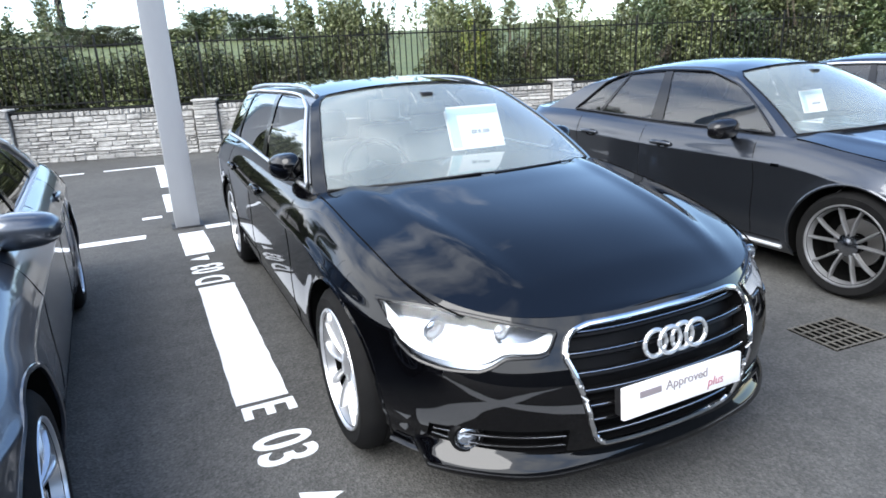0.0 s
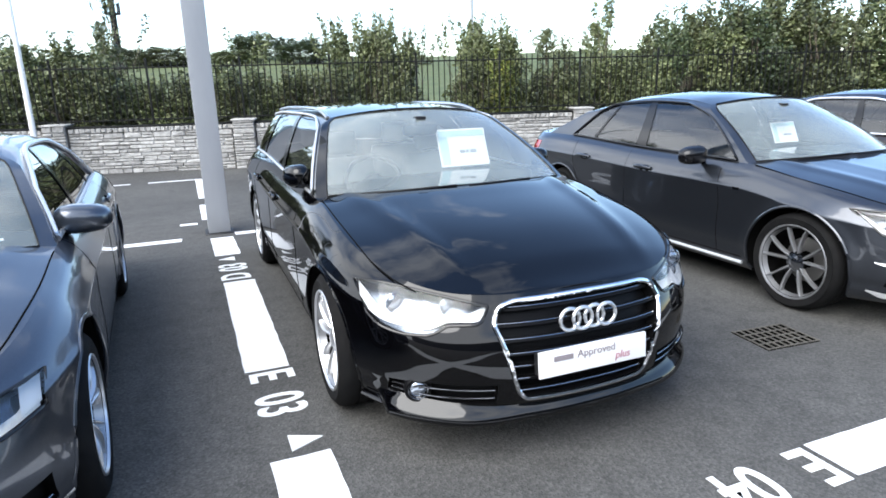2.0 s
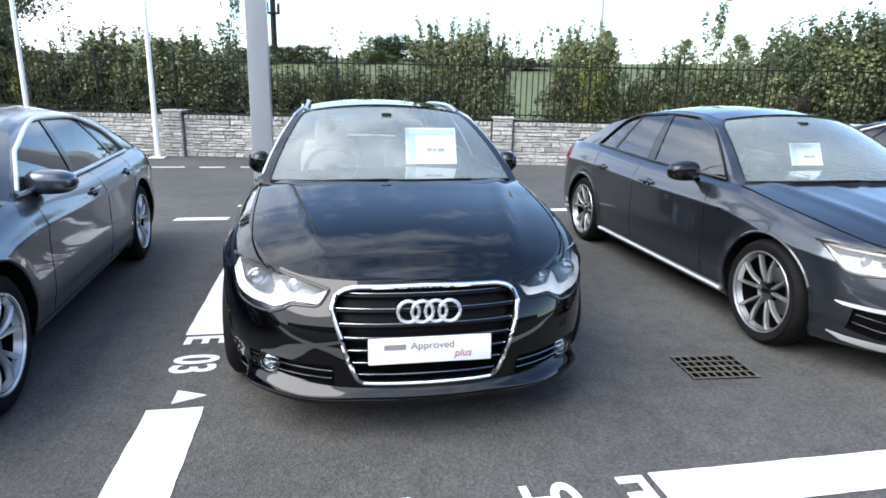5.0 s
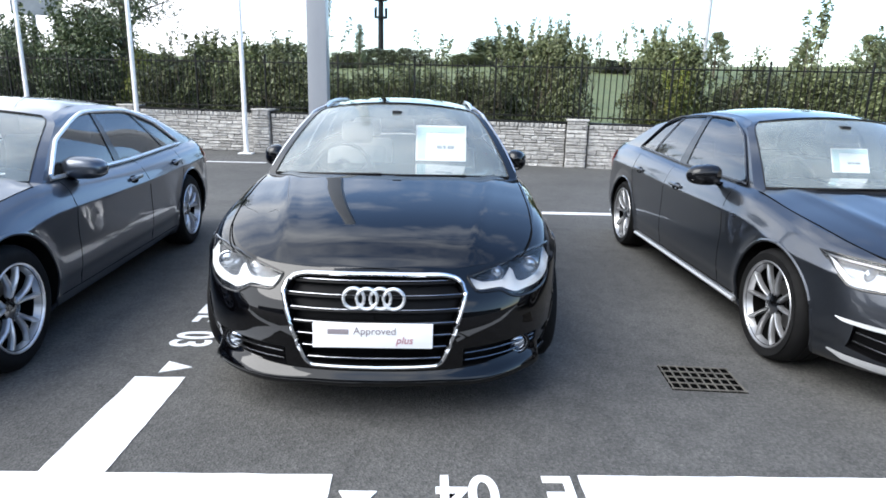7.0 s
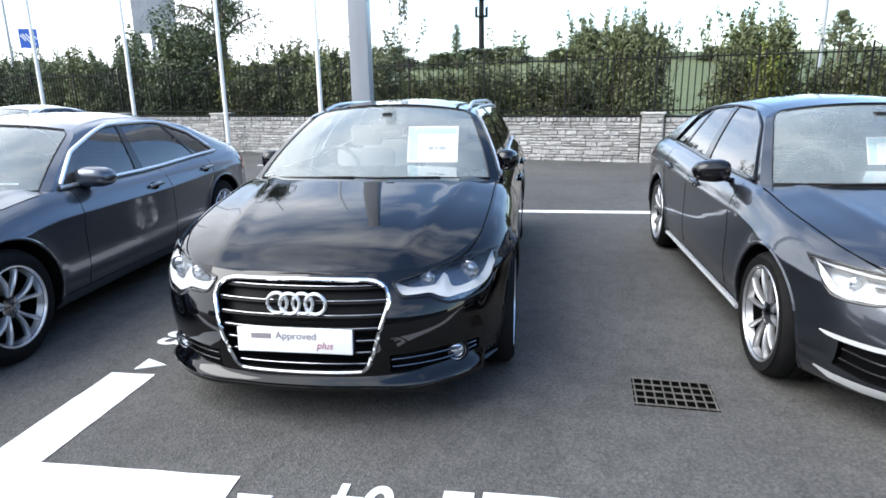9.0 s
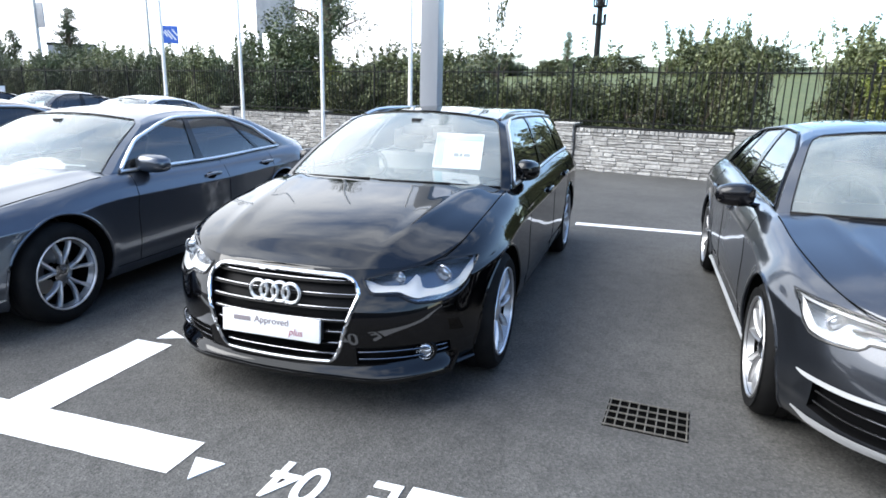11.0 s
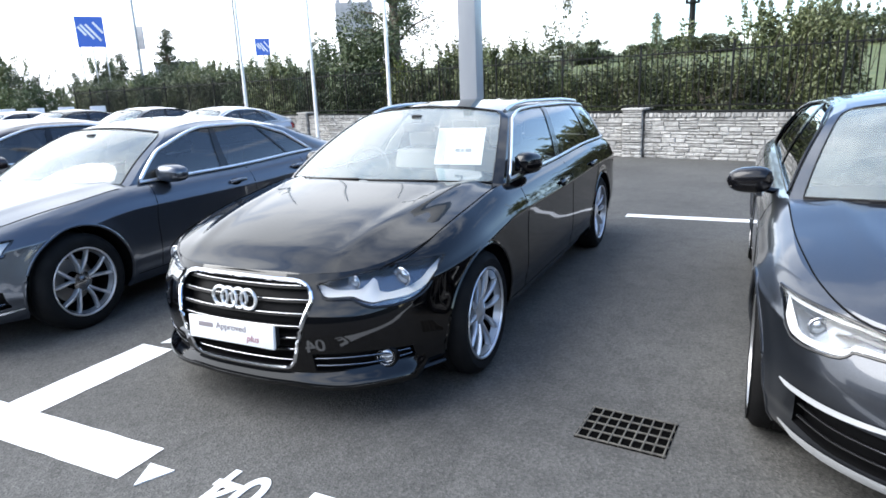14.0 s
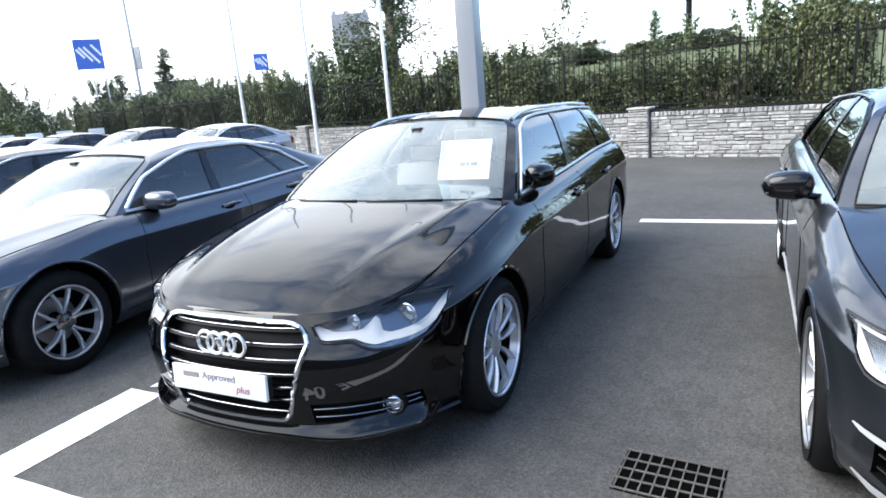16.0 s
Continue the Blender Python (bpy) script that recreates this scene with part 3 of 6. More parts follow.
    part("scuttle", fix_normals(bm), PLASTIC, car)
    bm = bmesh.new()
    grid(bm, S.rear_screen, steps(-0.9, 0.9, 14), steps(0.08, 0.93, 8))
    part("rear_window", fix_normals(bm), SIDE_GLASS, car)
    bm = bmesh.new()
    for x0, x1, r0, r1 in ((-1, -0.9, 0, 1), (0.9, 1, 0, 1), (-0.9, 0.9, 0.93, 1), (-0.9, 0.9, 0, 0.08)):
        grid(bm, S.rear_screen, steps(x0, x1, 10 if x1 - x0 > 1 else 1), steps(r0, r1, 8 if r1 - r0 > 0.5 else 1))
    part("rear_frame", fix_normals(bm), paint_mat, car)
    for x0 in (-0.62, 0.02):
        bm = bmesh.new()
        tube(bm, [S.screen(lerp(x0, x0 + 0.55, t), 0.010 + 0.012 * t) + Vector((0, -0.010, 0.006)) for t in steps(0, 1, 8)], 0.0055, 6)
        part("wiper", bm, PLASTIC, car)

    # wheel arches
    for cy in wy:
        for sign in (-1, 1):
            arc = [math.pi * t for t in steps(-0.12, 1.12, 36)]
            ring = []
            for a in arc:
                y, z = cy + arch * math.cos(a), max(S.sill + 0.004, wr + arch * math.sin(a))
                ring.append(S.side(y, z, 0, sign))
            bm = bmesh.new()
            grid(bm, lambda i, k: ring[int(i)] - Vector((sign * k * 0.34, 0, 0)) , list(range(len(ring))), [0, 0.5, 1])
            mid = bm.verts.new((sign * (S.half - 0.36), cy, wr))
            inner = [bm.verts.new((sign * (S.half - 0.36), r.y, r.z)) for r in ring]
            for p, q in zip(inner, inner[1:]):
                bm.faces.new((mid, p, q))
            part("arch_liner", fix_normals(bm), LINER_AND_SHADE, car)
            bm = bmesh.new()
            tube(bm, [r + Vector((sign * -0.004, 0, 0)) for r in ring], 0.010, 6)
            part("arch_lip", bm, paint_mat, car)
    fit_wheels(car, opt["wheels"], S.half - 0.128, *wy, wr)

    # grille
    x0, x1, upper, lower = grille
    grille_part = part("grille", band(S, (0.001, x1, upper, lower), 12, 16, -0.054, 1), GRILLE_BLACK, car, "black grille with bright horizontal bars")
    part("grille_back", band(S, (0.001, x1, upper, lower), 12, 16, -0.054, -1), GRILLE_BLACK, grille_part)
    for sign in (-1, 1):
        part("grille_side", opening_wall(S, grille, 0.056, sign), GRILLE_BLACK, grille_part)
    zs = [lerp(lower(0) + 0.03, upper(0) - 0.03, k / (opt["bars"] - 1)) for k in range(opt["bars"])]

    def reach(z):
        w = x1
        while w > 0.05 and not inside(grille, w, z):
            w -= 0.004
        return w - 0.006

    for z in zs:
        w = reach(z)
        bm = bmesh.new()
        tube(bm, [S.front(x, z, -0.026) for x in steps(-w, w, 16)], 0.017, 8, flat=0.55)
        bar = part("grille_bar", bm, GRILLE_BLACK, grille_part)
        bm = bmesh.new()
        tube(bm, [S.front(x, z + 0.006, -0.012) for x in steps(-w, w, 16)], 0.0022, 5)
        part("bar_edge", bm, DARK_CHROME, bar)
    across = [x1 * (1 - (1 - t) ** 2.4) for t in steps(0, 1, 34)]
    outline = [(x, upper(x)) for x in across] + [(x, lower(x)) for x in across[::-1]]
    outline = outline + [(-x, z) for x, z in outline[-2:0:-1]]
    bm = bmesh.new()
    tube(bm, [S.front(x, z, 0.004) for x, z in outline], opt.get("frame_bar", 0.0095), 8, closed=True)
    part("grille_frame", bm, CHROME, grille_part, "chrome frame round the grille")

    # four-ring badge as plain bright rings
    badge = None
    for k in range(4):
        bm = bmesh.new()
        c = S.front((k - 1.5) * 0.058, opt["badge_z"], 0.006)
        tube(bm, [(c.x + 0.045 * math.cos(a), c.y - 0.004 * (k % 2) + 0.25 * 0.045 * math.sin(a) * opt.get("badge_tilt", 0.3), c.z + 0.045 * math.sin(a)) for a in steps(0, 2 * math.pi, 32)[:-1]], 0.0080, 8, closed=True)
        ring = part("badge_ring", bm, BRUSHED, badge or grille_part)

    # plate
    pz0, pz1 = opt["plate"]
    mid = S.front(0, (pz0 + pz1) / 2, 0.012)
    bm = box(bmesh.new(), -0.26, 0.26, -0.012, 0.004, pz0 - mid.z, pz1 - mid.z, 0.004, 2)
    plate = part("front_plate", bm, PLATE, car, "white show plate with bars of print")
    plate.matrix_local = pose(0, mid.y, mid.z, -4)
    if opt.get("print"):
        bm = box(bmesh.new(), -0.195, -0.105, -0.0145, -0.012, 0.008, 0.030)
        part("print_bar", bm, GREY_INK, plate)
        for text, x, z, size, mat, lean in (("Approved", -0.085, 0.008, 0.046, GREY_INK, 0.0), ("plus", 0.10, -0.032, 0.046, RED_INK, 0.2)):
            cu = bpy.data.curves.new("print", "FONT")
            cu.body, cu.size, cu.extrude, cu.shear = text, size, 0.001, lean
            tmp = bpy.data.objects.new("print", cu)
            me = bpy.data.meshes.new_from_object(tmp)
            bpy.data.objects.remove(tmp)
            me.transform(Matrix.Translation((x, -0.0135, z)) @ Matrix.Rotation(radians(90), 4, "X"))
            part_of("print", me, mat, plate, sharp=0)
    bm = box(bmesh.new(), -0.262, 0.262, 0.004, 0.03, pz0 - mid.z + 0.01, pz1 - mid.z - 0.01, 0.004)
    part("plate_holder", bm, PLASTIC, plate)

    # headlights: a bowl behind a flush clear cover
    for sign in (-1, 1):
        lx0, lx1, lu, ll = lights
        lamp = part("headlight", band(S, lights, 22, 8, (-0.016, -0.044), sign), LAMP_BOWL, car, "headlight with a white light strip under a clear cover")
        part("lamp_side", opening_wall(S, lights, 0.046, sign), GLOSS_BLACK, lamp)
        bm = bmesh.new()
        rim = [(x, lu(x)) for x in steps(lx0, lx1, 22)] + [(x, ll(x)) for x in steps(lx1, lx0, 22)]
        tube(bm, [S.front(sign * x, z, 0.0) for x, z in rim], opt.get("rim_wide", 0.006), 6, closed=True)
        part("lamp_rim", bm, opt.get("lamp_rim", GLOSS_BLACK), lamp)
        for (a0, a1, up, lo, mat, off) in opt["lamp_parts"]:
            # a strip inside the lamp between two shares of its height
            shape = (lerp(lx0, lx1, a0), lerp(lx0, lx1, a1), (lambda x, up=up: lerp(ll(x), lu(x), up((x - lx0) / (lx1 - lx0)))), (lambda x, lo=lo: lerp(ll(x), lu(x), lo((x - lx0) / (lx1 - lx0)))))
            part("light_guide", band(S, shape, 24, 3, off, sign), mat, lamp)
        for a, h, r in opt["lamp_eyes"]:
            x = lerp(lx0, lx1, a)
            c = S.front(sign * x, lerp(ll(x), lu(x), h), -0.018)
            bm = bmesh.new()
            lathe(bm, [(r * 1.25, -0.002), (r * 1.18, -0.004), (r * 1.02, 0.008), (r * 1.0, 0.014)], 24, axis="y", centre=c)
            ring = part("lens_ring", fix_normals(bm), REFLECTOR, lamp)
            bm = bmesh.new()
            lathe(bm, [(r, 0.008), (r * 0.9, 0.001), (r * 0.6, -0.005), (r * 0.3, -0.008), (0.0, -0.009)], 24, axis="y", centre=c)
            part("lamp_lens", fix_normals(bm), LENS, ring)
        cover = part("lamp_cover", band(S, lights, 22, 8, 0.001, sign), LAMP_GLASS, lamp)
        cover.visible_shadow = False

    # lower intakes, fog lamps and bright blades
    for shape in intakes:
        for sign in (-1, 1):
            duct = part("air_intake", band(S, shape, 10, 4, -0.046, sign), GRILLE_BLACK, car)
            part("duct_side", opening_wall(S, shape, 0.048, sign), GRILLE_BLACK, duct)
            for h in opt.get("intake_bars", ()):
                bm = bmesh.new()
                tube(bm, [S.front(sign * x, lerp(shape[3](x), shape[2](x), h), -0.006) for x in steps(shape[0] + 0.01, shape[1] - 0.01, 12)], 0.008, 6, flat=0.6)
                bar = part("intake_bar", bm, GRILLE_BLACK, duct)
                bm = bmesh.new()
                tube(bm, [S.front(sign * x, lerp(shape[3](x), shape[2](x), h) + 0.004, -0.001) for x in steps(shape[0] + 0.01, shape[1] - 0.01, 12)], 0.0018, 5)
                part("bar_edge", bm, DARK_CHROME, bar)
    if "fog" in opt:
        for sign in (-1, 1):
            fx, fz = opt["fog"]
            c = S.front(sign * fx, fz, -0.010)
            turn = Matrix.Translation(c) @ Matrix.Rotation(radians(sign * 16), 4, "Z")
            bm = bmesh.new()
            lathe(bm, [(0.060, 0.030), (0.057, -0.004), (0.051, -0.011), (0.044, -0.009), (0.040, 0.006)], 32, axis="y")
            bm.transform(turn)
            fog = part("fog_lamp", fix_normals(bm), GRILLE_BLACK, car, "round fog lamp in a black bezel")
            bm = bmesh.new()
            lathe(bm, [(0.040, 0.006), (0.032, -0.004), (0.018, -0.009), (0.0, -0.010)], 28, axis="y")
            bm.transform(turn)
            part("fog_lens", fix_normals(bm), LENS, fog, "clear round fog lamp lens")
            bm = bmesh.new()
            lathe(bm, [(0.043, -0.008), (0.0425, -0.011), (0.040, -0.010), (0.039, -0.003)], 28, axis="y")
            bm.transform(turn)
            part("fog_ring", fix_normals(bm), DARK_CHROME, fog)
    for shape, mat in opt.get("blades", ()):
        for sign in (-1, 1):
            part("bumper_blade", band(S, shape, 18, 3, (0.008, 0.005), sign), mat, car, "bright blade across the bumper")
    bm = bmesh.new()
    lip = [S.skin(u, 0.03) for u in steps(0, S.widest * opt.get("lip", 0.80), 26)]
    tube(bm, [Vector((-p.x, p.y - 0.012, p.z + 0.004)) for p in lip[:0:-1]] + [Vector((p.x, p.y - 0.012, p.z + 0.004)) for p in lip], 0.034, 10, flat=0.42)
    part("front_lip", bm, paint_mat, car)
    if "flick" in opt:
        # flared ledge along the foot of the bumper, whose top faces the sky
        ledge = curve((0, 0.034), (0.25, 0.054), (0.42, 0.060), (0.52, 0.056), (0.80, 0.014), (1, -0.003))
        fx = opt["flick"]
        bm = bmesh.new()
        grid(bm, lambda a, b: S.front(a * fx, lerp(0.196, 0.258, b) + 0.030 * smooth(0.45, 1.0, abs(a)) * b, ledge(b) * (0.75 + 0.40 * smooth(0.30, 0.70, abs(a))) * (1 - smooth(0.93, 1.0, abs(a)))), steps(-1, 1, 60), steps(0, 1, 12))
        part("bumper_ledge", fix_normals(bm), paint_mat, car, "glossy flared lower edge of the bumper")

    # gaps between panels, handles and sill blade
    def gap(pts, r=0.0032):
        bm = bmesh.new()
        tube(bm, pts, r, 5)
        part("panel_gap", bm, LINER_AND_SHADE, car)

    for sign in (-1, 1):
        for line in opt["gaps"]:
            f = curve(*line)
            gap([S.side(f(z), z, -0.0008, sign) for z in steps(line[0][0], line[-1][0], 16)])
        zf = opt["sill_line"]
        gap([S.side(y, zf, -0.0008, sign) for y in steps(opt["front_axle"] + arch + 0.05, opt["rear_axle"] - arch - 0.03, 16)])
        hx = curve(*opt["hood_gap"])
        gap([Vector((sign * hx(y), y, 0)) + Vector((0, 0, bonnet_height(S, opt, hx(y), y) + 0.0005)) for y in steps(opt["hood_gap"][0][0], opt["hood_gap"][-1][0], 30)], 0.0034)
        for hy, hz in opt["handles"]:
            bm = bmesh.new()
            tube(bm, [S.side(hy + t, hz + 0.01 * t, 0.022 - 0.12 * (abs(t) / 0.11) ** 4 * 0.16, sign) for t in steps(-0.105, 0.105, 10)], 0.013, 8, flat=1.1)
            part("door_handle", bm, opt.get("handle_mat", paint_mat), car)
            # flat dark oval painted on the door for the shade behind the handle
            bm = bmesh.new()
            grid(bm, lambda a, b: S.side(hy - 0.03 + 0.07 * math.cos(a) * b, hz - 0.004 + 0.028 * math.sin(a) * b, 0.0015, sign), steps(0, 2 * math.pi, 16), [0.02, 1.0])
            part("handle_recess", fix_normals(bm), LINER_AND_SHADE, car)
        if "sill_blade" in opt:
            bm = bmesh.new()
            tube(bm, [S.side(y, S.sill + 0.05, 0.008, sign) for y in steps(opt["front_axle"] + arch + 0.04, opt["rear_axle"] - arch - 0.02, 16)], 0.014, 6)
            part("sill_blade", bm, opt["sill_blade"], car)
        mirror_housing(car, S, opt["mirror"], opt.get("mirror_mat", paint_mat), GLOSS_BLACK, sign, opt.get("fold", 0.0), opt.get("mirror_size", 1.0))
        if "fender_badge" in opt:
            fy, fz = opt["fender_badge"]
            bm = bmesh.new()
            grid(bm, lambda a, b: S.side(fy + a, fz + b, 0.004, sign), steps(-0.03, 0.03, 2), steps(-0.009, 0.009, 1))
            part("fender_badge", fix_normals(bm), CHROME, car)
        # tail lamps
        bm = bmesh.new()
        ua, uz = opt["tail_lamp"]
        grid(bm, lambda u, v: (lambda p: (sign * p.x, p.y, p.z))(S.on(u, v, 0.004)), steps(ua, uz, 14), steps(0.70, 0.90, 4))
        part("tail_lamp", fix_normals(bm), RED_LENS, car)
        if "rails" in opt:
            p0, p1 = opt["rails"]
            bm = bmesh.new()
            path = []
            for t in steps(0, 1, 30):
                e = S.flank(lerp(p0, p1, t), 1.0, 0, sign)
                h = 0.022 * min(1.0, math.sin(math.pi * t) * 3.2) ** 0.7
                path.append(e + Vector((sign * 0.012, 0, h - 0.004)))
            tube(bm, path, 0.013, 8)
            part("roof_rail", bm, SATIN, car, "bright roof rail")
    bm = bmesh.new()
    grid(bm, lambda u, v: (lambda p: (math.copysign(p.x, u), p.y + 0.006, p.z))(S.skin(1 - abs(u), v)), steps(-0.028, 0.028, 4), [0.45, 0.6])
    part("rear_plate", fix_normals(bm), PLATE, car)

    # cabin
    seat_mat = opt.get("seat_mat", DARK_CLOTH)
    y0 = opt["cabin"]
    bm = bmesh.new()
    grid(bm, lambda x, t: (x * 0.70, y0 - 0.42 * (1 - t) - 0.10 * (1 - x * x) * (1 - t) + 0.05 * (1 - t), curve((0, S.top(y0) - 0.03), (0.5, S.top(y0) + 0.0), (0.85, S.top(y0) - 0.02), (1, S.top(y0) - 0.28))(t)), steps(-1, 1, 14), steps(0, 1, 12))
    part("dashboard", fix_normals(bm), DASH, car)
    bm = bmesh.new()
    grid(bm, lambda x, y: (x, y, S.sill + 0.12), steps(-0.72, 0.72, 2), steps(y0 - 0.4, S.d_post[0] - 0.3, 4))
    part("cabin_floor", bm, DASH, car)
    wx, wz = -0.37, S.top(y0) + 0.0
    bm = bmesh.new()
    tilt = radians(66)
    wheel_pts = [(wx + 0.185 * math.cos(a), y0 + 0.10 + 0.185 * math.sin(a) * math.cos(tilt), wz + 0.185 * math.sin(a) * math.sin(tilt)) for a in steps(0, 2 * math.pi, 32)[:-1]]
    tube(bm, wheel_pts, 0.015, 8, closed=True)
    for a in (0.1, math.pi - 0.1, -math.pi / 2):
        tube(bm, [(wx, y0 + 0.08, wz), (wx + 0.18 * math.cos(a), y0 + 0.10 + 0.18 * math.sin(a) * math.cos(tilt), wz + 0.18 * math.sin(a) * math.sin(tilt))], 0.018, 6, flat=0.6)
    lathe(bm, [(0.0, 0.0), (0.06, 0.01), (0.07, 0.05)], 16, axis="y", centre=(wx, y0 + 0.06, wz))
    part("steering_wheel", fix_normals(bm), DASH, car)
    for sx in (-0.37, 0.37):
        for ys, rear in ((y0 + 0.62, 0), (y0 + 1.50, 1)):
            bm = bmesh.new()
            box(bm, sx - 0.25, sx + 0.25, ys - 0.28, ys + 0.26, S.sill + 0.14, S.sill + 0.34, 0.06, 3)
            seat = part("seat", bm, seat_mat, car)
            bm = box(bmesh.new(), sx - 0.245, sx + 0.245, -0.06, 0.06, 0.0, 0.60, 0.05, 3)
            bmesh.ops.rotate(bm, verts=bm.verts, cent=(0, 0, 0), matrix=Matrix.Rotation(radians(-16), 3, "X"))
            bmesh.ops.translate(bm, verts=bm.verts, vec=(0, ys + 0.24, S.sill + 0.26))
            part("backrest", bm, seat_mat, seat)
            bm = box(bmesh.new(), sx - 0.13, sx + 0.13, ys + 0.38, ys + 0.48, S.sill + 0.86, S.sill + 1.03, 0.04, 3)
            part("headrest", bm, seat_mat, seat)
    bm = box(bmesh.new(), -0.12, 0.12, -0.03, 0.02, -0.035, 0.035, 0.02, 3)
    c = S.screen(0, 0.80)
    bmesh.ops.translate(bm, verts=bm.verts, vec=(0, c.y + 0.07, c.z - 0.06))
    box(bm, -0.035, 0.035, c.y + 0.02, c.y + 0.10, c.z - 0.03, c.z + 0.03, 0.01)
    part("cabin_mirror", bm, PLASTIC, car)
    if "sheet" in opt:
        x0, x1, y, z0, z1 = opt["sheet"]
        bm = box(bmesh.new(), x0, x1, y, y + 0.004, z0, z1)
        if z1 - z0 > 0.05:
            bmesh.ops.rotate(bm, verts=bm.verts, cent=(0, y, z1), matrix=Matrix.Rotation(radians(-24), 3, "X"))
        sheet = part("price_sheet", bm, PAPER, car, "white paper price sheet behind the windscreen")
        w, h = x1 - x0, z1 - z0
        for a, b, c, d, mat in ((0.03, 0.20, 0.05, 0.95, TEAL_INK), (0.20, 0.97, 0.80, 0.95, TEAL_INK), (0.42, 0.52, 0.34, 0.43, PALE_INK), (0.54, 0.60, 0.34, 0.43, PALE_INK), (0.63, 0.76, 0.34, 0.43, PALE_INK)):
            bm = box(bmesh.new(), x0 + a * w, x0 + b * w, y - 0.0025, y, z0 + c * h, z0 + d * h)
            if h > 0.05:
                bmesh.ops.rotate(bm, verts=bm.verts, cent=(0, y, z1), matrix=Matrix.Rotation(radians(-24), 3, "X"))
            part("print_bar", bm, mat, sheet)
    return car


def bonnet_height(S, opt, x, y):
    """The height of the bonnet at x, y."""
    e = S.waist(y)
    k = min(1.0, abs(x) / e.x)
    z = e.z + (S.bonnet(y) - e.z) * (1 - k ** 2.6)
    for at, amp, wide in opt["creases"]:
        z += amp * smooth(0.05, 0.5, e.y) * math.exp(-((k * e.x - lerp(at[0], at[1], e.y / 1.3)) / wide) ** 2)
    return z


FRONT_IN = curve((0, 0.10), (0.06, 0.055), (0.13, 0.036), (0.25, 0.020), (0.40, 0.006), (0.52, 0.0), (0.60, 0.003), (0.70, 0.018), (0.80, 0.042), (0.90, 0.068), (1.0, 0.098))
SIDE_IN = curve((0, 0.075), (0.05, 0.045), (0.13, 0.024), (0.20, 0.018), (0.27, 0.005), (0.42, 0.0), (0.60, 0.003), (0.72, 0.0035), (0.782, 0.003), (0.806, 0.012), (0.88, 0.038), (0.95, 0.076), (1.0, 0.128))

estate = Shell(4.93, 0.937, 1.0, 0.8, 0.19,
               curve((0, 0.716), (0.1, 0.722), (0.25, 0.748), (0.5, 0.800), (1.0, 0.885), (1.45, 0.94), (2.5, 0.955), (3.8, 0.99), (4.9, 0.98)),
               FRONT_IN, SIDE_IN,
               curve((0.08, 0.718), (0.16, 0.746), (0.3, 0.812), (0.6, 0.893), (1.0, 0.955), (1.3, 0.99), (1.7, 1.0)),
               curve((4.3, 1.0), (4.8, 0.99), (4.93, 0.95)),
               0.27, (1.50, 2.22), (4.74, 4.42), curve((1.9, 1.32), (2.22, 1.350), (2.8, 1.378), (3.6, 1.37), (4.5, 1.315)), (0.31, 0.56))
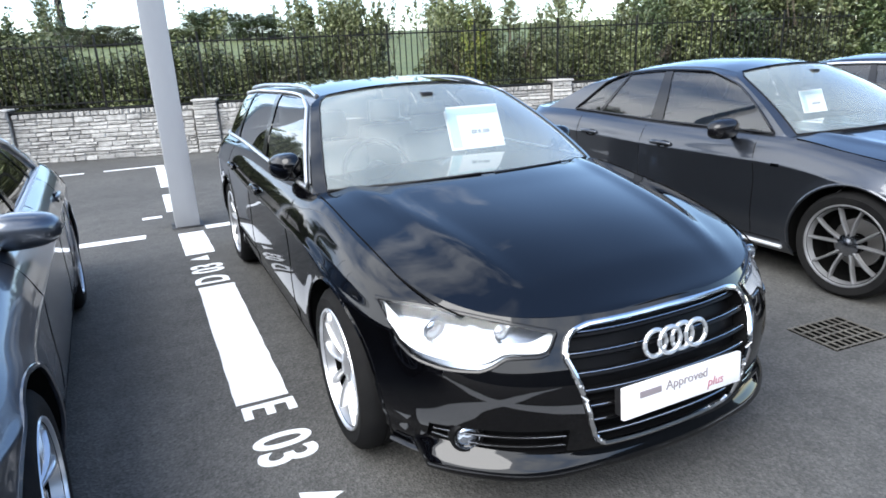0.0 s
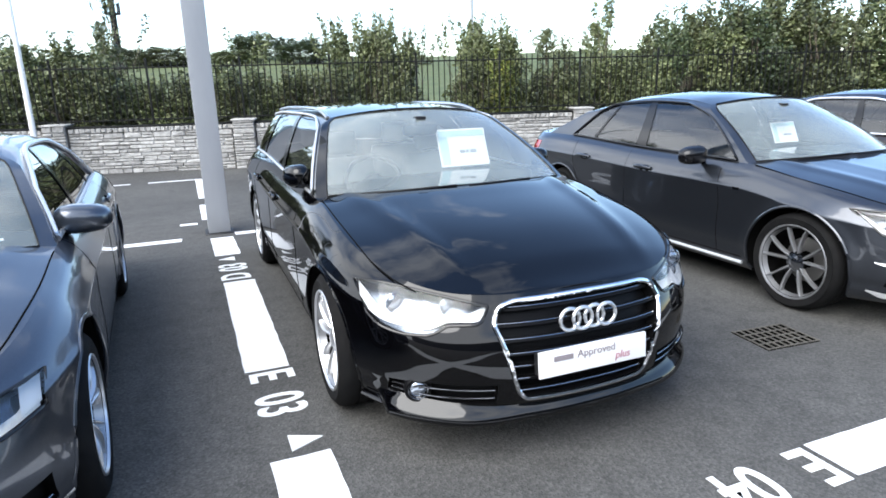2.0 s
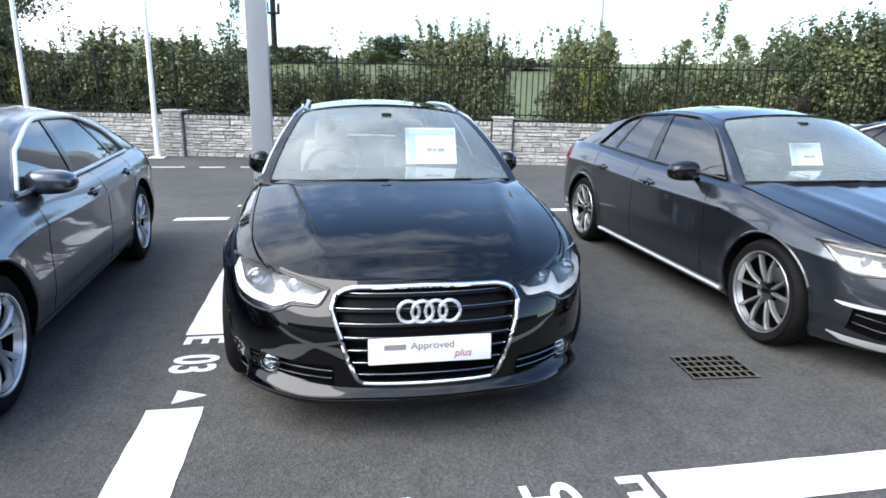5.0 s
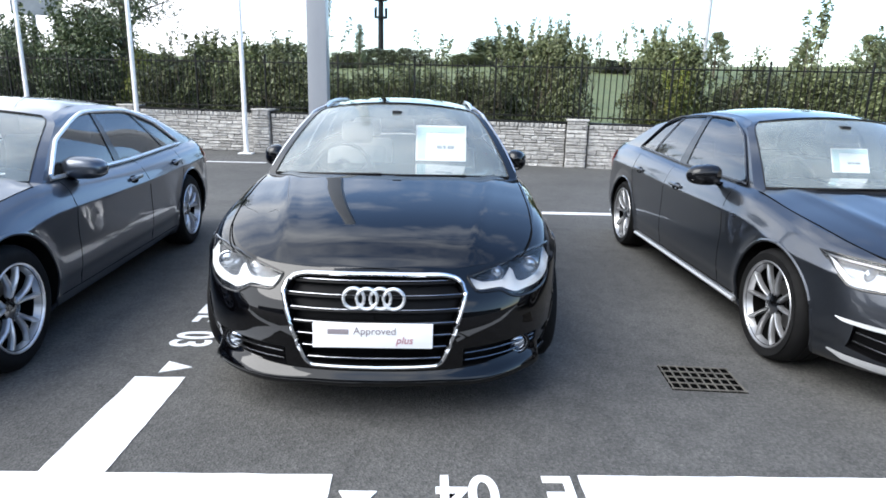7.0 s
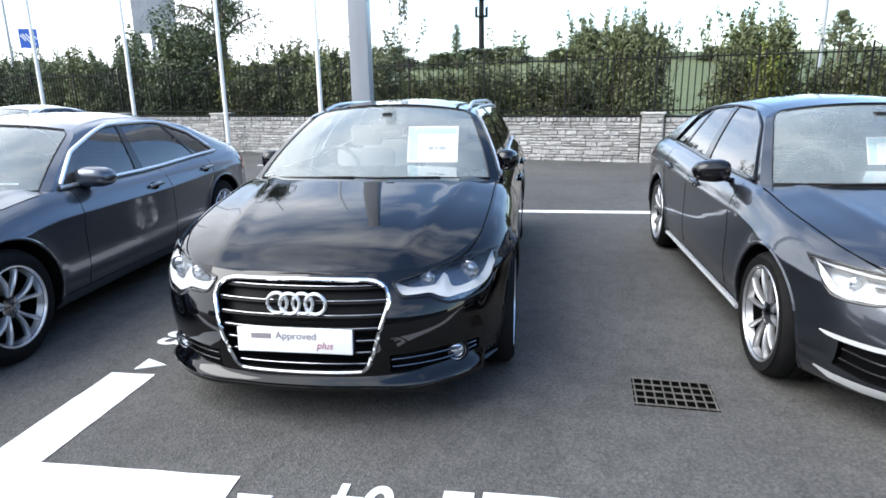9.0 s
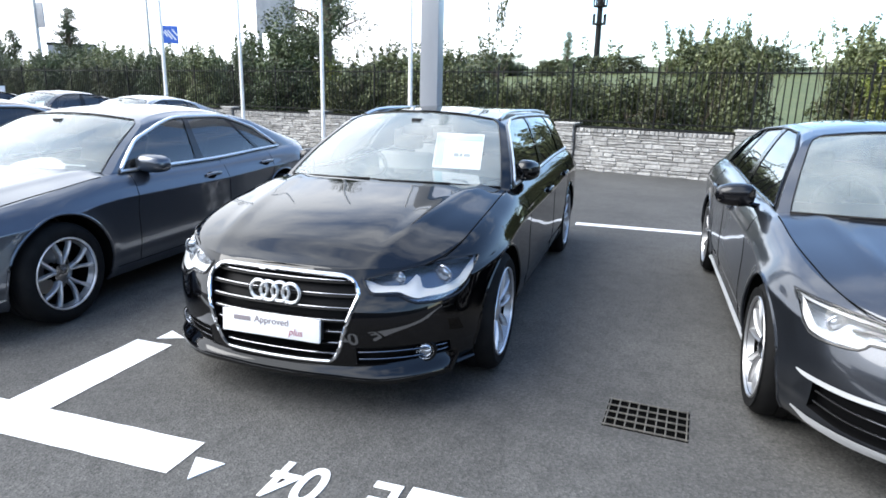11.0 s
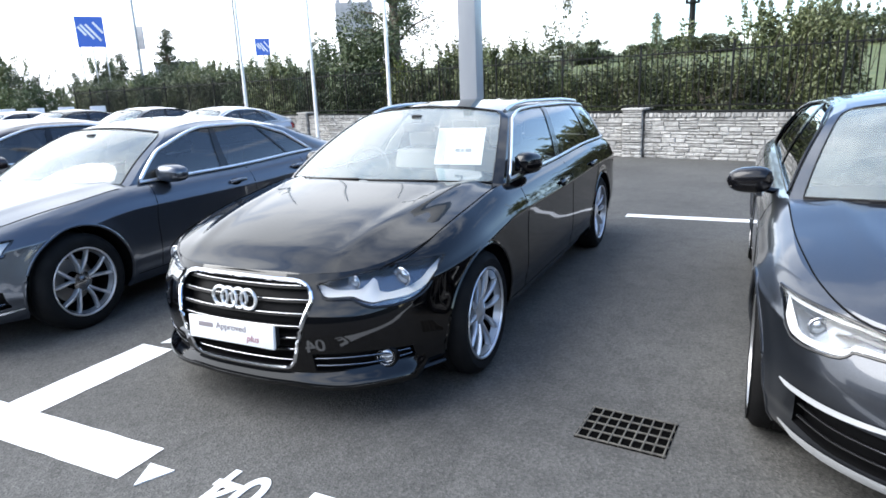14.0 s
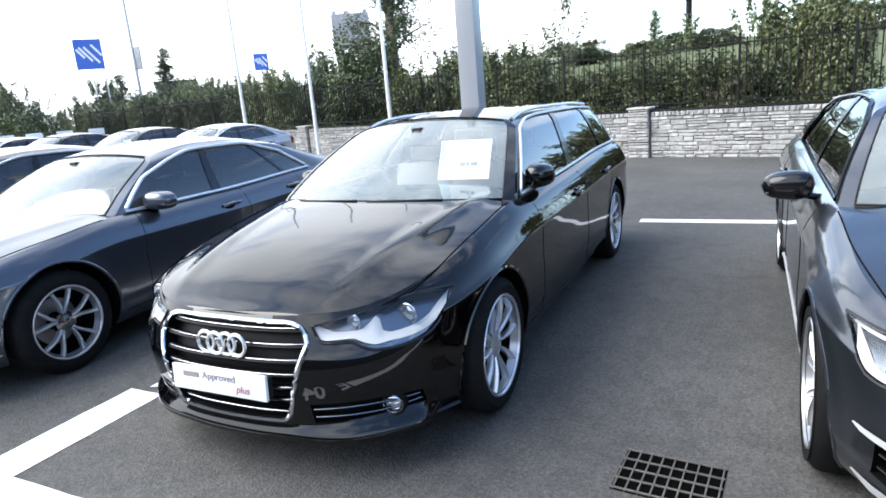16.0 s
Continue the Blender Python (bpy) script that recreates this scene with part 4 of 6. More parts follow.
estate_opt = dict(
    front_axle=0.905, rear_axle=3.815, radius=0.335, wheels=build_wheel("multi", 0.335, 0.235),
    estate=True, flare=0.004, bonnet_end=1.75, deck_start=4.55, glass=(0.045, 0.93), panes=((0.035, 0.36), (0.40, 0.70), (0.73, 0.955)),
    creases=(((0.40, 0.62), 0.010, 0.05),),
    grille=(0.0, 0.402, curve((0, 0.697), (0.29, 0.693), (0.35, 0.681), (0.385, 0.655), (0.402, 0.615)), curve((0, 0.283), (0.27, 0.287), (0.305, 0.31), (0.33, 0.37), (0.402, 0.605))),
    bars=7, frame_bar=0.0104, trim=BRUSHED, trim_wide=0.010, badge_z=0.600, plate=(0.395, 0.505), print=True,
    headlight=(0.412, 0.848, curve((0.412, 0.680), (0.5, 0.701), (0.577, 0.718), (0.69, 0.738), (0.76, 0.746), (0.848, 0.744)),
               curve((0.412, 0.676), (0.425, 0.655), (0.450, 0.622), (0.475, 0.613), (0.565, 0.610), (0.61, 0.586), (0.655, 0.569), (0.72, 0.567), (0.78, 0.578), (0.815, 0.600), (0.838, 0.655), (0.848, 0.735))),
    lamp_parts=((0.02, 0.985, curve((0.02, 0.90), (0.10, 0.70), (0.20, 0.48), (0.36, 0.40), (0.44, 0.52), (0.50, 0.80), (0.53, 0.78), (0.57, 0.46), (0.66, 0.36), (0.80, 0.37), (0.90, 0.50), (0.96, 0.80), (0.985, 0.94)), curve((0.02, 0.20), (0.10, 0.12), (0.55, 0.13), (0.66, 0.17), (0.80, 0.17), (0.985, 0.20)), WHITE_LENS, (-0.001, -0.024)),
                (0.06, 0.50, curve((0.06, 0.96), (0.5, 0.96)), curve((0.06, 0.86), (0.5, 0.88)), REFLECTOR, (-0.012, -0.022)),
                (0.54, 0.95, curve((0.54, 0.95), (0.95, 0.95)), curve((0.54, 0.88), (0.95, 0.86)), REFLECTOR, (-0.012, -0.022))),
    lamp_eyes=((0.34, 0.70, 0.026), (0.74, 0.66, 0.037)), rim_wide=0.007,
    intakes=((0.40, 0.775, curve((0.40, 0.362), (0.62, 0.365), (0.775, 0.352)), curve((0.40, 0.268), (0.62, 0.266), (0.775, 0.290))),),
    intake_bars=(0.30, 0.70), fog=(0.685, 0.316), flick=0.80, lip=0.70,
    gaps=(((0.28, 1.60), (0.6, 1.60), (0.93, 1.66)), ((0.28, 2.72), (0.93, 2.74)), ((0.40, 3.37), (0.60, 3.52), (0.75, 3.63), (0.95, 3.68))),
    sill_line=0.275, hood_gap=((0.27, 0.665), (0.40, 0.725), (0.6, 0.768), (1.0, 0.79), (1.42, 0.795)), handles=((2.50, 0.82), (3.46, 0.84)),
    mirror=(0.897, 1.80, 1.025), mirror_mat=BLACK_PAINT, fold=68.0, sheet=(0.135, 0.495, 2.03, 0.98, 1.245), tail_lamp=(0.80, 0.93), rails=(0.02, 0.97), cabin=1.72, seat_mat=CLOTH)
black_car = build_car("estate_car", pose(0, 0, 0), "glossy black estate car with chrome-framed grille and roof rails", "parked cars", estate, BLACK_PAINT, estate_opt)

saloon = Shell(4.73, 0.921, 0.95, 0.75, 0.17,
               curve((0, 0.725), (0.1, 0.73), (0.25, 0.745), (0.5, 0.785), (1.0, 0.865), (1.42, 0.925), (2.5, 0.945), (3.9, 0.995), (4.7, 0.985)),
               FRONT_IN, SIDE_IN,
               curve((0.1, 0.73), (0.16, 0.745), (0.3, 0.795), (0.6, 0.862), (1.0, 0.925), (1.3, 0.962), (1.7, 0.975)),
               curve((3.6, 1.01), (4.1, 1.045), (4.6, 1.04), (4.73, 0.99)),
               0.26, (1.44, 2.10), (4.15, 3.55), curve((1.9, 1.29), (2.10, 1.325), (2.35, 1.36), (2.7, 1.372), (3.1, 1.345), (3.36, 1.29), (3.8, 1.20)), (0.33, 0.56))
saloon_opt = dict(
    front_axle=0.90, rear_axle=3.715, radius=0.328, wheels=build_wheel("wide", 0.328, 0.24),
    bonnet_end=1.70, deck_start=3.85, glass=(0.045, 0.92), arc=(0.16, 0.14), panes=((0.035, 0.41), (0.462, 0.69), (0.705, 0.83)),
    creases=(((0.42, 0.60), 0.009, 0.045), ((0.12, 0.30), 0.004, 0.05)),
    grille=(0.0, 0.46, curve((0, 0.665), (0.34, 0.66), (0.40, 0.645), (0.46, 0.575)), curve((0, 0.255), (0.30, 0.26), (0.35, 0.29), (0.46, 0.565))),
    bars=8, badge_z=0.59, plate=(0.36, 0.47),
    headlight=(0.47, 0.842, curve((0.47, 0.692), (0.657, 0.722), (0.842, 0.738)), curve((0.47, 0.680), (0.52, 0.640), (0.645, 0.634), (0.662, 0.610), (0.71, 0.598), (0.77, 0.594), (0.812, 0.606), (0.832, 0.66), (0.842, 0.728))),
    lamp_parts=((0.03, 0.97, curve((0, 0.95), (1, 0.96)), curve((0, 0.78), (0.6, 0.84), (1, 0.88)), WHITE_LENS, (-0.006, -0.020)),
                (0.50, 0.97, curve((0.5, 0.26), (0.86, 0.22), (0.93, 0.60), (0.97, 0.92)), curve((0.5, 0.06), (1, 0.08)), WHITE_LENS, (-0.006, -0.022)),
                (0.05, 0.54, curve((0, 0.30), (0.54, 0.26)), curve((0, 0.06), (0.54, 0.06)), WHITE_LENS, (-0.006, -0.022)),
                (0.08, 0.60, curve((0, 0.62), (1, 0.62)), curve((0, 0.48), (1, 0.48)), REFLECTOR, (-0.012, -0.022))),
    lamp_eyes=((0.72, 0.56, 0.030),),
    intakes=((0.50, 0.78, curve((0.50, 0.40), (0.66, 0.41), (0.78, 0.43)), curve((0.50, 0.25), (0.66, 0.255), (0.78, 0.29))),),
    intake_bars=(0.30, 0.65), lip=0.12,
    blades=(((0.50, 0.825, curve((0.50, 0.442), (0.7, 0.436), (0.825, 0.440)), curve((0.50, 0.428), (0.7, 0.414), (0.80, 0.420), (0.825, 0.436))), BLADE), ((0.0, 0.815, curve((0.0, 0.226), (0.6, 0.236), (0.77, 0.246), (0.815, 0.256)), curve((0.0, 0.188), (0.6, 0.194), (0.77, 0.216), (0.815, 0.250))), BLADE)),
    gaps=(((0.26, 1.56), (0.6, 1.56), (0.91, 1.62)), ((0.26, 2.66), (0.92, 2.68)), ((0.40, 3.25), (0.60, 3.42), (0.75, 3.50), (0.95, 3.52))),
    sill_line=0.26, hood_gap=((0.14, 0.50), (0.21, 0.59), (0.32, 0.66), (0.6, 0.745), (1.0, 0.79), (1.36, 0.80)), handles=((2.44, 0.80), (3.33, 0.82)), sill_blade=BLADE, fender_badge=(1.41, 0.757),
    mirror=(0.965, 1.80, 0.965), mirror_mat=GLOSS_BLACK, trim=GLOSS_BLACK, tail_lamp=(0.80, 0.93), cabin=1.66, sheet=(-0.01, 0.26, 1.95, 0.98, 1.16))
grey_saloon = build_car("saloon_car", pose(3.125, -0.035, 0), "dark gunmetal grey saloon car with black mirrors and large alloys", "parked cars", saloon, GREY_PAINT, saloon_opt)

fastback = Shell(4.71, 0.927, 0.95, 0.75, 0.18,
                 curve((0, 0.72), (0.1, 0.725), (0.25, 0.745), (0.5, 0.785), (1.0, 0.855), (1.45, 0.900), (2.5, 0.895), (3.7, 0.93), (4.7, 0.95)),
                 FRONT_IN, SIDE_IN,
                 curve((0.1, 0.725), (0.16, 0.74), (0.3, 0.79), (0.6, 0.86), (1.0, 0.925), (1.3, 0.96), (1.7, 0.975)),
                 curve((4.0, 1.0), (4.4, 1.03), (4.65, 1.02), (4.71, 0.97)),
                 0.26, (1.46, 2.08), (4.44, 3.60), curve((1.9, 1.21), (2.08, 1.258), (2.3, 1.298), (2.6, 1.318), (2.9, 1.314), (3.3, 1.268), (3.6, 1.21), (4.2, 1.09)), (0.33, 0.56))
fastback_opt = dict(
    front_axle=0.89, rear_axle=3.70, radius=0.332, wheels=build_wheel("five", 0.332, 0.235), arch_gap=0.060, lip=0.60,
    bonnet_end=1.70, deck_start=4.25, glass=(0.06, 0.88), arc=(0.30, 0.24), trim_wide=0.014, mirror_size=1.25, panes=((0.03, 0.33), (0.365, 0.66), (0.675, 0.80)),
    creases=(((0.42, 0.62), 0.009, 0.05),),
    grille=(0.0, 0.43, curve((0, 0.67), (0.32, 0.665), (0.38, 0.65), (0.43, 0.60)), curve((0, 0.265), (0.30, 0.27), (0.34, 0.30), (0.43, 0.59))),
    bars=7, badge_z=0.59, plate=(0.36, 0.47),
    headlight=(0.46, 0.835, curve((0.46, 0.655), (0.65, 0.688), (0.835, 0.708)), curve((0.46, 0.632), (0.60, 0.600), (0.72, 0.592), (0.835, 0.615))),
    lamp_parts=((0.04, 0.97, curve((0, 0.45), (0.5, 0.32), (0.85, 0.36), (0.97, 0.9)), curve((0, 0.1), (0.5, 0.08), (1, 0.1)), WHITE_LENS, (-0.001, -0.016)), (0.86, 0.985, curve((0, 0.92), (1, 0.94)), curve((0, 0.2), (1, 0.2)), WHITE_LENS, (-0.002, -0.010))),
    lamp_eyes=((0.42, 0.62, 0.022), (0.68, 0.62, 0.024)),
    intakes=((0.46, 0.82, curve((0.46, 0.38), (0.66, 0.39), (0.82, 0.40)), curve((0.46, 0.26), (0.66, 0.265), (0.82, 0.29))),),
    intake_bars=(0.25,), fog=(0.66, 0.345),
    blades=(((0.44, 0.85, curve((0.44, 0.252), (0.7, 0.255), (0.85, 0.275)), curve((0.44, 0.240), (0.7, 0.242), (0.85, 0.266))), DARK_CHROME),),
    gaps=(((0.26, 1.56), (0.6, 1.56), (0.91, 1.62)), ((0.26, 2.72), (0.92, 2.74)), ((0.40, 3.25), (0.60, 3.42), (0.75, 3.52), (0.95, 3.56))),
    sill_line=0.26, hood_gap=((0.14, 0.50), (0.21, 0.59), (0.32, 0.66), (0.6, 0.745), (1.0, 0.79), (1.36, 0.80)), handles=((2.52, 0.79), (3.42, 0.815)),
    mirror=(0.87, 1.80, 0.955), trim=BRUSHED, tail_lamp=(0.80, 0.93), cabin=1.68, sheet=(0.36, 0.62, 1.42, 0.955, 0.965))
grey_fastback = build_car("fastback_car", pose(-2.763, -0.36, 0, 0, 0, 2.7), "slate grey five-door fastback car with bright window trim", "parked cars", fastback, SLATE_PAINT, fastback_opt)


def respray(car, old, fresh):
    """Gives a copied car another paint."""
    for o in (car, *car.children_recursive):
        for slot in o.material_slots:
            if slot.material is old:
                slot.link = "OBJECT"
                slot.material = fresh
    return car


def park(source, old, fresh, place, label):
    car = copy_thing(source, place)
    tagged(car, label, group="parked cars")
    return respray(car, old, fresh)


park(grey_fastback, SLATE_PAINT, PLUM_PAINT, pose(6.15, 0.25, 0), "dark plum fastback car with bright window trim")
park(grey_fastback, SLATE_PAINT, PLUM_PAINT, pose(-5.75, 0.0, 0), "dark brown fastback car with bright window trim in the row")
park(grey_fastback, SLATE_PAINT, SILVER_PAINT, pose(-9.9, 7.5, -0.05), "pale silver fastback car in a far bay")
park(grey_saloon, GREY_PAINT, GREY_PAINT, pose(-12.7, 7.6, -0.05), "grey saloon car in a far bay")
park(grey_saloon, GREY_PAINT, BLACK_PAINT, pose(-15.6, 7.4, -0.05), "black saloon car in a far bay")
park(grey_fastback, SLATE_PAINT, PLUM_PAINT, pose(-8.7, -0.2, 0), "dark fastback car at the end of the row")
park(grey_saloon, GREY_PAINT, SILVER_PAINT, pose(-18.5, 7.5, -0.05), "silver saloon car in a far bay")
park(grey_saloon, GREY_PAINT, PLUM_PAINT, pose(-11.7, 0.0, 0), "dark saloon car at the end of the row")


# ---- ground ----
ASPHALT = material("asphalt", (0.07, 0.07, 0.07), 0.86)


def make_asphalt(m):
    """Crushed stone in tar, with paler worn patches and darker damp ones."""
    b = m.node_tree.nodes["Principled BSDF"]
    co = node(m, "ShaderNodeTexCoord")
    grit = node(m, "ShaderNodeTexVoronoi", Scale=95.0)
    fine = node(m, "ShaderNodeTexNoise", Scale=60.0, Detail=7.0, Roughness=0.75)
    broad = node(m, "ShaderNodeTexNoise", Scale=0.55, Detail=6.0, Roughness=0.6)
    spots = node(m, "ShaderNodeTexNoise", Scale=7.0, Detail=6.0, Roughness=0.7)
    for n in (grit, fine, broad, spots):
        link(m, co.outputs["Object"], n.inputs["Vector"])
    r1 = node(m, "ShaderNodeValToRGB")
    for e, (pos, col) in zip(r1.color_ramp.elements, ((0.32, (0.040, 0.0395, 0.0375)), (0.72, (0.098, 0.094, 0.086)))):
        e.position, e.color = pos, (*col, 1)
    link(m, fine.outputs["Fac"], r1.inputs["Fac"])
    stones = node(m, "ShaderNodeMapRange", From_Min=0.0, From_Max=1.0, To_Min=0.66, To_Max=1.48)
    link(m, grit.outputs["Color"], stones.inputs["Value"])
    wide = node(m, "ShaderNodeMapRange", From_Min=0.3, From_Max=0.7, To_Min=0.70, To_Max=1.24)
    link(m, broad.outputs["Fac"], wide.inputs["Value"])
    spot = node(m, "ShaderNodeMapRange", From_Min=0.28, From_Max=0.55, To_Min=0.70, To_Max=1.04)
    link(m, spots.outputs["Fac"], spot.inputs["Value"])
    last = r1.outputs["Color"]
    for factor in (stones, wide, spot):
        mx = node(m, "ShaderNodeMix")
        mx.data_type, mx.blend_type = "RGBA", "MULTIPLY"
        mx.inputs["Factor"].default_value = 1.0
        link(m, last, mx.inputs["A"])
        link(m, factor.outputs["Result"], mx.inputs["B"])
        last = mx.outputs["Result"]
    link(m, last, b.inputs["Base Color"])
    bp = node(m, "ShaderNodeBump", Strength=0.55, Distance=0.006)
    link(m, grit.outputs["Distance"], bp.inputs["Height"])
    link(m, bp.outputs["Normal"], b.inputs["Normal"])


make_asphalt(ASPHALT)
LINE = material("white road paint", (0.8, 0.8, 0.79), 0.62)
mottled(LINE, ((0.2, (0.55, 0.55, 0.54)), (0.36, (0.76, 0.76, 0.75)), (0.7, (0.84, 0.84, 0.83))), 22.0, 8.0, 0.7, 0.35, 120, distance=0.004)
IRON = material("cast iron", (0.17, 0.165, 0.15), 0.75, 0.2)
mottled(IRON, ((0.3, (0.07, 0.064, 0.055)), (0.7, (0.15, 0.14, 0.12))), 30.0, bump=0.3)
PIT_SHADE = material("painted drain shade", (0.003, 0.003, 0.003), 1.0, spec=0.0)
GREY_STEEL = material("grey painted steel", (0.50, 0.53, 0.57), 0.38, 0.0, 0.2)
mottled(GREY_STEEL, ((0.3, (0.28, 0.295, 0.315)), (0.7, (0.33, 0.345, 0.365))), 3.0, stretch=(1, 1, 0.2), bump=0.04)
WHITE_STEEL = material("white painted pole", (0.82, 0.82, 0.81), 0.35, 0.0, 0.3)
mottled(WHITE_STEEL, ((0.25, (0.66, 0.65, 0.62)), (0.5, (0.82, 0.82, 0.81))), 4.0, stretch=(1, 1, 0.15))


def ground_height(y):
    return -0.0686 * max(0.0, min(y, 5.8) - 4.4) - 0.008 * max(0.0, min(y, 13.2) - 5.8)


bm = bmesh.new()
grid(bm, lambda x, y: (x, y, ground_height(y)), [-600, -60, -20, -8, 0, 8, 20, 60, 600], [-600, -60, -15, -4, 0, 3, 4.4, 5.8, 9, 11, 13.2, 40, 600])
ground = tagged(part("ground", bm, ASPHALT, sharp=0), "dark grey worn asphalt of a car park", "ground", kind="structure")


def painted(name, quad, label, worn=0.006):
    """A stripe of road paint with slightly ragged edges."""
    bm = bmesh.new()
    a, b, c, d = (Vector((*q, 0)) for q in quad)
    nu, nv = max(3, int((b - a).length / 0.06)), max(3, int((d - a).length / 0.06))
    nu, nv = min(nu, 90), min(nv, 90)

    def f(u, v):
        p = a.lerp(b, u).lerp(d.lerp(c, u), v)
        if u in (0, 1) or v in (0, 1):
            n = noise.noise_vector(p * 9.0)
            p += Vector((n.x, n.y, 0)) * worn
        return (p.x, p.y, ground_height(p.y) + 0.004)
    grid(bm, f, steps(0, 1, nu), steps(0, 1, nv))
    return tagged(part(name, bm, LINE, sharp=0), label, "road marking", "bay markings")


def rect(x0, x1, y0, y1):
    return ((x0, y0), (x1, y0), (x1, y1), (x0, y1))


LINES = (rect(-1.28, -1.02, -0.37, 0.47), rect(-1.28, -1.03, -6.00, -0.61), rect(-11.00, -0.13, -0.61, -0.37), rect(0.85, 7.50, -0.60, -0.36), rect(-1.30, -1.05, 1.42, 3.28),
         rect(-1.32, -1.08, 4.22, 5.33), rect(0.84, 5.84, 5.69, 5.90), rect(-2.24, -1.62, 5.33, 5.57), rect(-1.04, -0.73, 5.43, 5.65), rect(-1.64, -1.43, 6.42, 6.54),
         rect(-1.37, -1.22, 6.72, 7.99), rect(-1.36, -1.22, 8.66, 11.20), rect(-2.21, -1.22, 11.20, 11.32), rect(-3.03, -2.52, 11.20, 11.32), rect(-5.26, -3.33, 11.24, 11.36))
for r in LINES:
    painted("bay_line", r, "white painted bay line on asphalt")


def lettering(text, place, size, label, squash=1.0):
    """Painted characters lying on the ground."""
    cu = bpy.data.curves.new("lettering", "FONT")
    cu.body, cu.size, cu.align_x, cu.align_y, cu.extrude = text, size, "LEFT", "BOTTOM_BASELINE", 0.0015
    cu.offset = 0.006
    tmp = bpy.data.objects.new("lettering", cu)
    me = bpy.data.meshes.new_from_object(tmp)
    bpy.data.objects.remove(tmp)
    low = min(v.co.x for v in me.vertices)
    for v in me.vertices:
        v.co.x = (v.co.x - low) * squash
    ob = part_of("bay_number", me, LINE, sharp=0)
    ob.matrix_world = place
    return tagged(ob, label, "road marking", "bay markings")


# glyph tops point into the bay that the number belongs to
lettering("E", pose(-1.275, 1.385, 0.004, 0, 0, -90), 0.335, "white painted letter E on asphalt", 0.80)
lettering("03", pose(-1.275, 1.10, 0.004, 0, 0, -90), 0.335, "white painted number 03 on asphalt", 0.74)
lettering("E", pose(0.815, -0.375, 0.004, 0, 0, 180), 0.335, "white painted letter E on asphalt", 0.80)
lettering("04", pose(0.52, -0.375, 0.004, 0, 0, 180), 0.335, "white painted number 04 on asphalt", 0.74)
lettering("D", pose(-1.075, 3.35, 0.004, 0, 0, 90), 0.335, "white painted letter D on asphalt", 0.80)
lettering("03", pose(-1.075, 3.63, 0.004, 0, 0, 90), 0.335, "white painted number 03 on asphalt", 0.74)


def arrowhead(pts):
    bm = bmesh.new()
    top = [bm.verts.new((x, y, ground_height(y) + 0.006)) for x, y in pts]
    low = [bm.verts.new((x, y, ground_height(y) + 0.001)) for x, y in pts]
    bm.faces.new(top)
    for i in range(3):
        bm.faces.new((top[i], low[i], low[(i + 1) % 3], top[(i + 1) % 3]))
    tagged(part("painted_arrowhead", fix_normals(bm), LINE, sharp=0), "small white painted triangle on asphalt", "road marking", "bay markings")


arrowhead(((-1.18, 0.66), (-1.18, 0.52), (-1.03, 0.59)))
arrowhead(((-0.09, -0.475), (0.055, -0.475), (-0.02, -0.615)))
arrowhead(((-1.15, 4.00), (-1.15, 4.13), (-1.29, 4.07)))

# drain
drain = thing("drain_grate", pose(1.733, 0.540, 0, 0, 0, -4.5), "rusty cast iron drain grate set in the asphalt", "drain")
# flat black slab above the asphalt paints the shade between the bars
bm = box(bmesh.new(), -0.195, 0.195, -0.150, 0.150, -0.01, 0.003)
part("pit", bm, PIT_SHADE, drain, sharp=0)
for k in range(9):
    x = lerp(-0.185, 0.185, k / 8)
    wide = 0.0033
    part("bar", box(bmesh.new(), x - wide, x + wide, -0.150, 0.150, 0.003, 0.011, 0.0015, 1), IRON, drain)
for k in range(5):
    y = lerp(-0.140, 0.140, k / 4)
    wide = 0.0042
    part("cross_bar", box(bmesh.new(), -0.195, 0.195, y - wide, y + wide, 0.003, 0.010, 0.0015, 1), IRON, drain)

# lamp post
post = thing("lamp_post", pose(-1.20, 5.80, ground_height(5.8)), "square grey painted steel post on a dark base plate", "post")
part("post_shaft", box(bmesh.new(), -0.122, 0.122, -0.122, 0.122, 0.02, 6.0, 0.012, 2), GREY_STEEL, post)
part("base_plate", box(bmesh.new(), -0.16, 0.16, -0.16, 0.16, 0.0, 0.02, 0.004, 1), ALLOY_DARK, post)

# unseen plain wall added behind the walk to darken what the cars reflect
CLADDING = material("dark grey cladding", (0.08, 0.082, 0.085), 0.6)
mottled(CLADDING, ((0.3, (0.06, 0.062, 0.065)), (0.7, (0.10, 0.102, 0.105))), 0.8, bump=0.05)
tagged(part("wall_south", box(bmesh.new(), -45, 45, -18.4, -18.0, 0.0, 5.5), CLADDING, sharp=0), "unseen dark grey clad wall added to darken reflections", "wall", kind="structure")

# ---- wall ----
STONE = material("grey-white split stone", (0.5, 0.5, 0.48), 0.9)


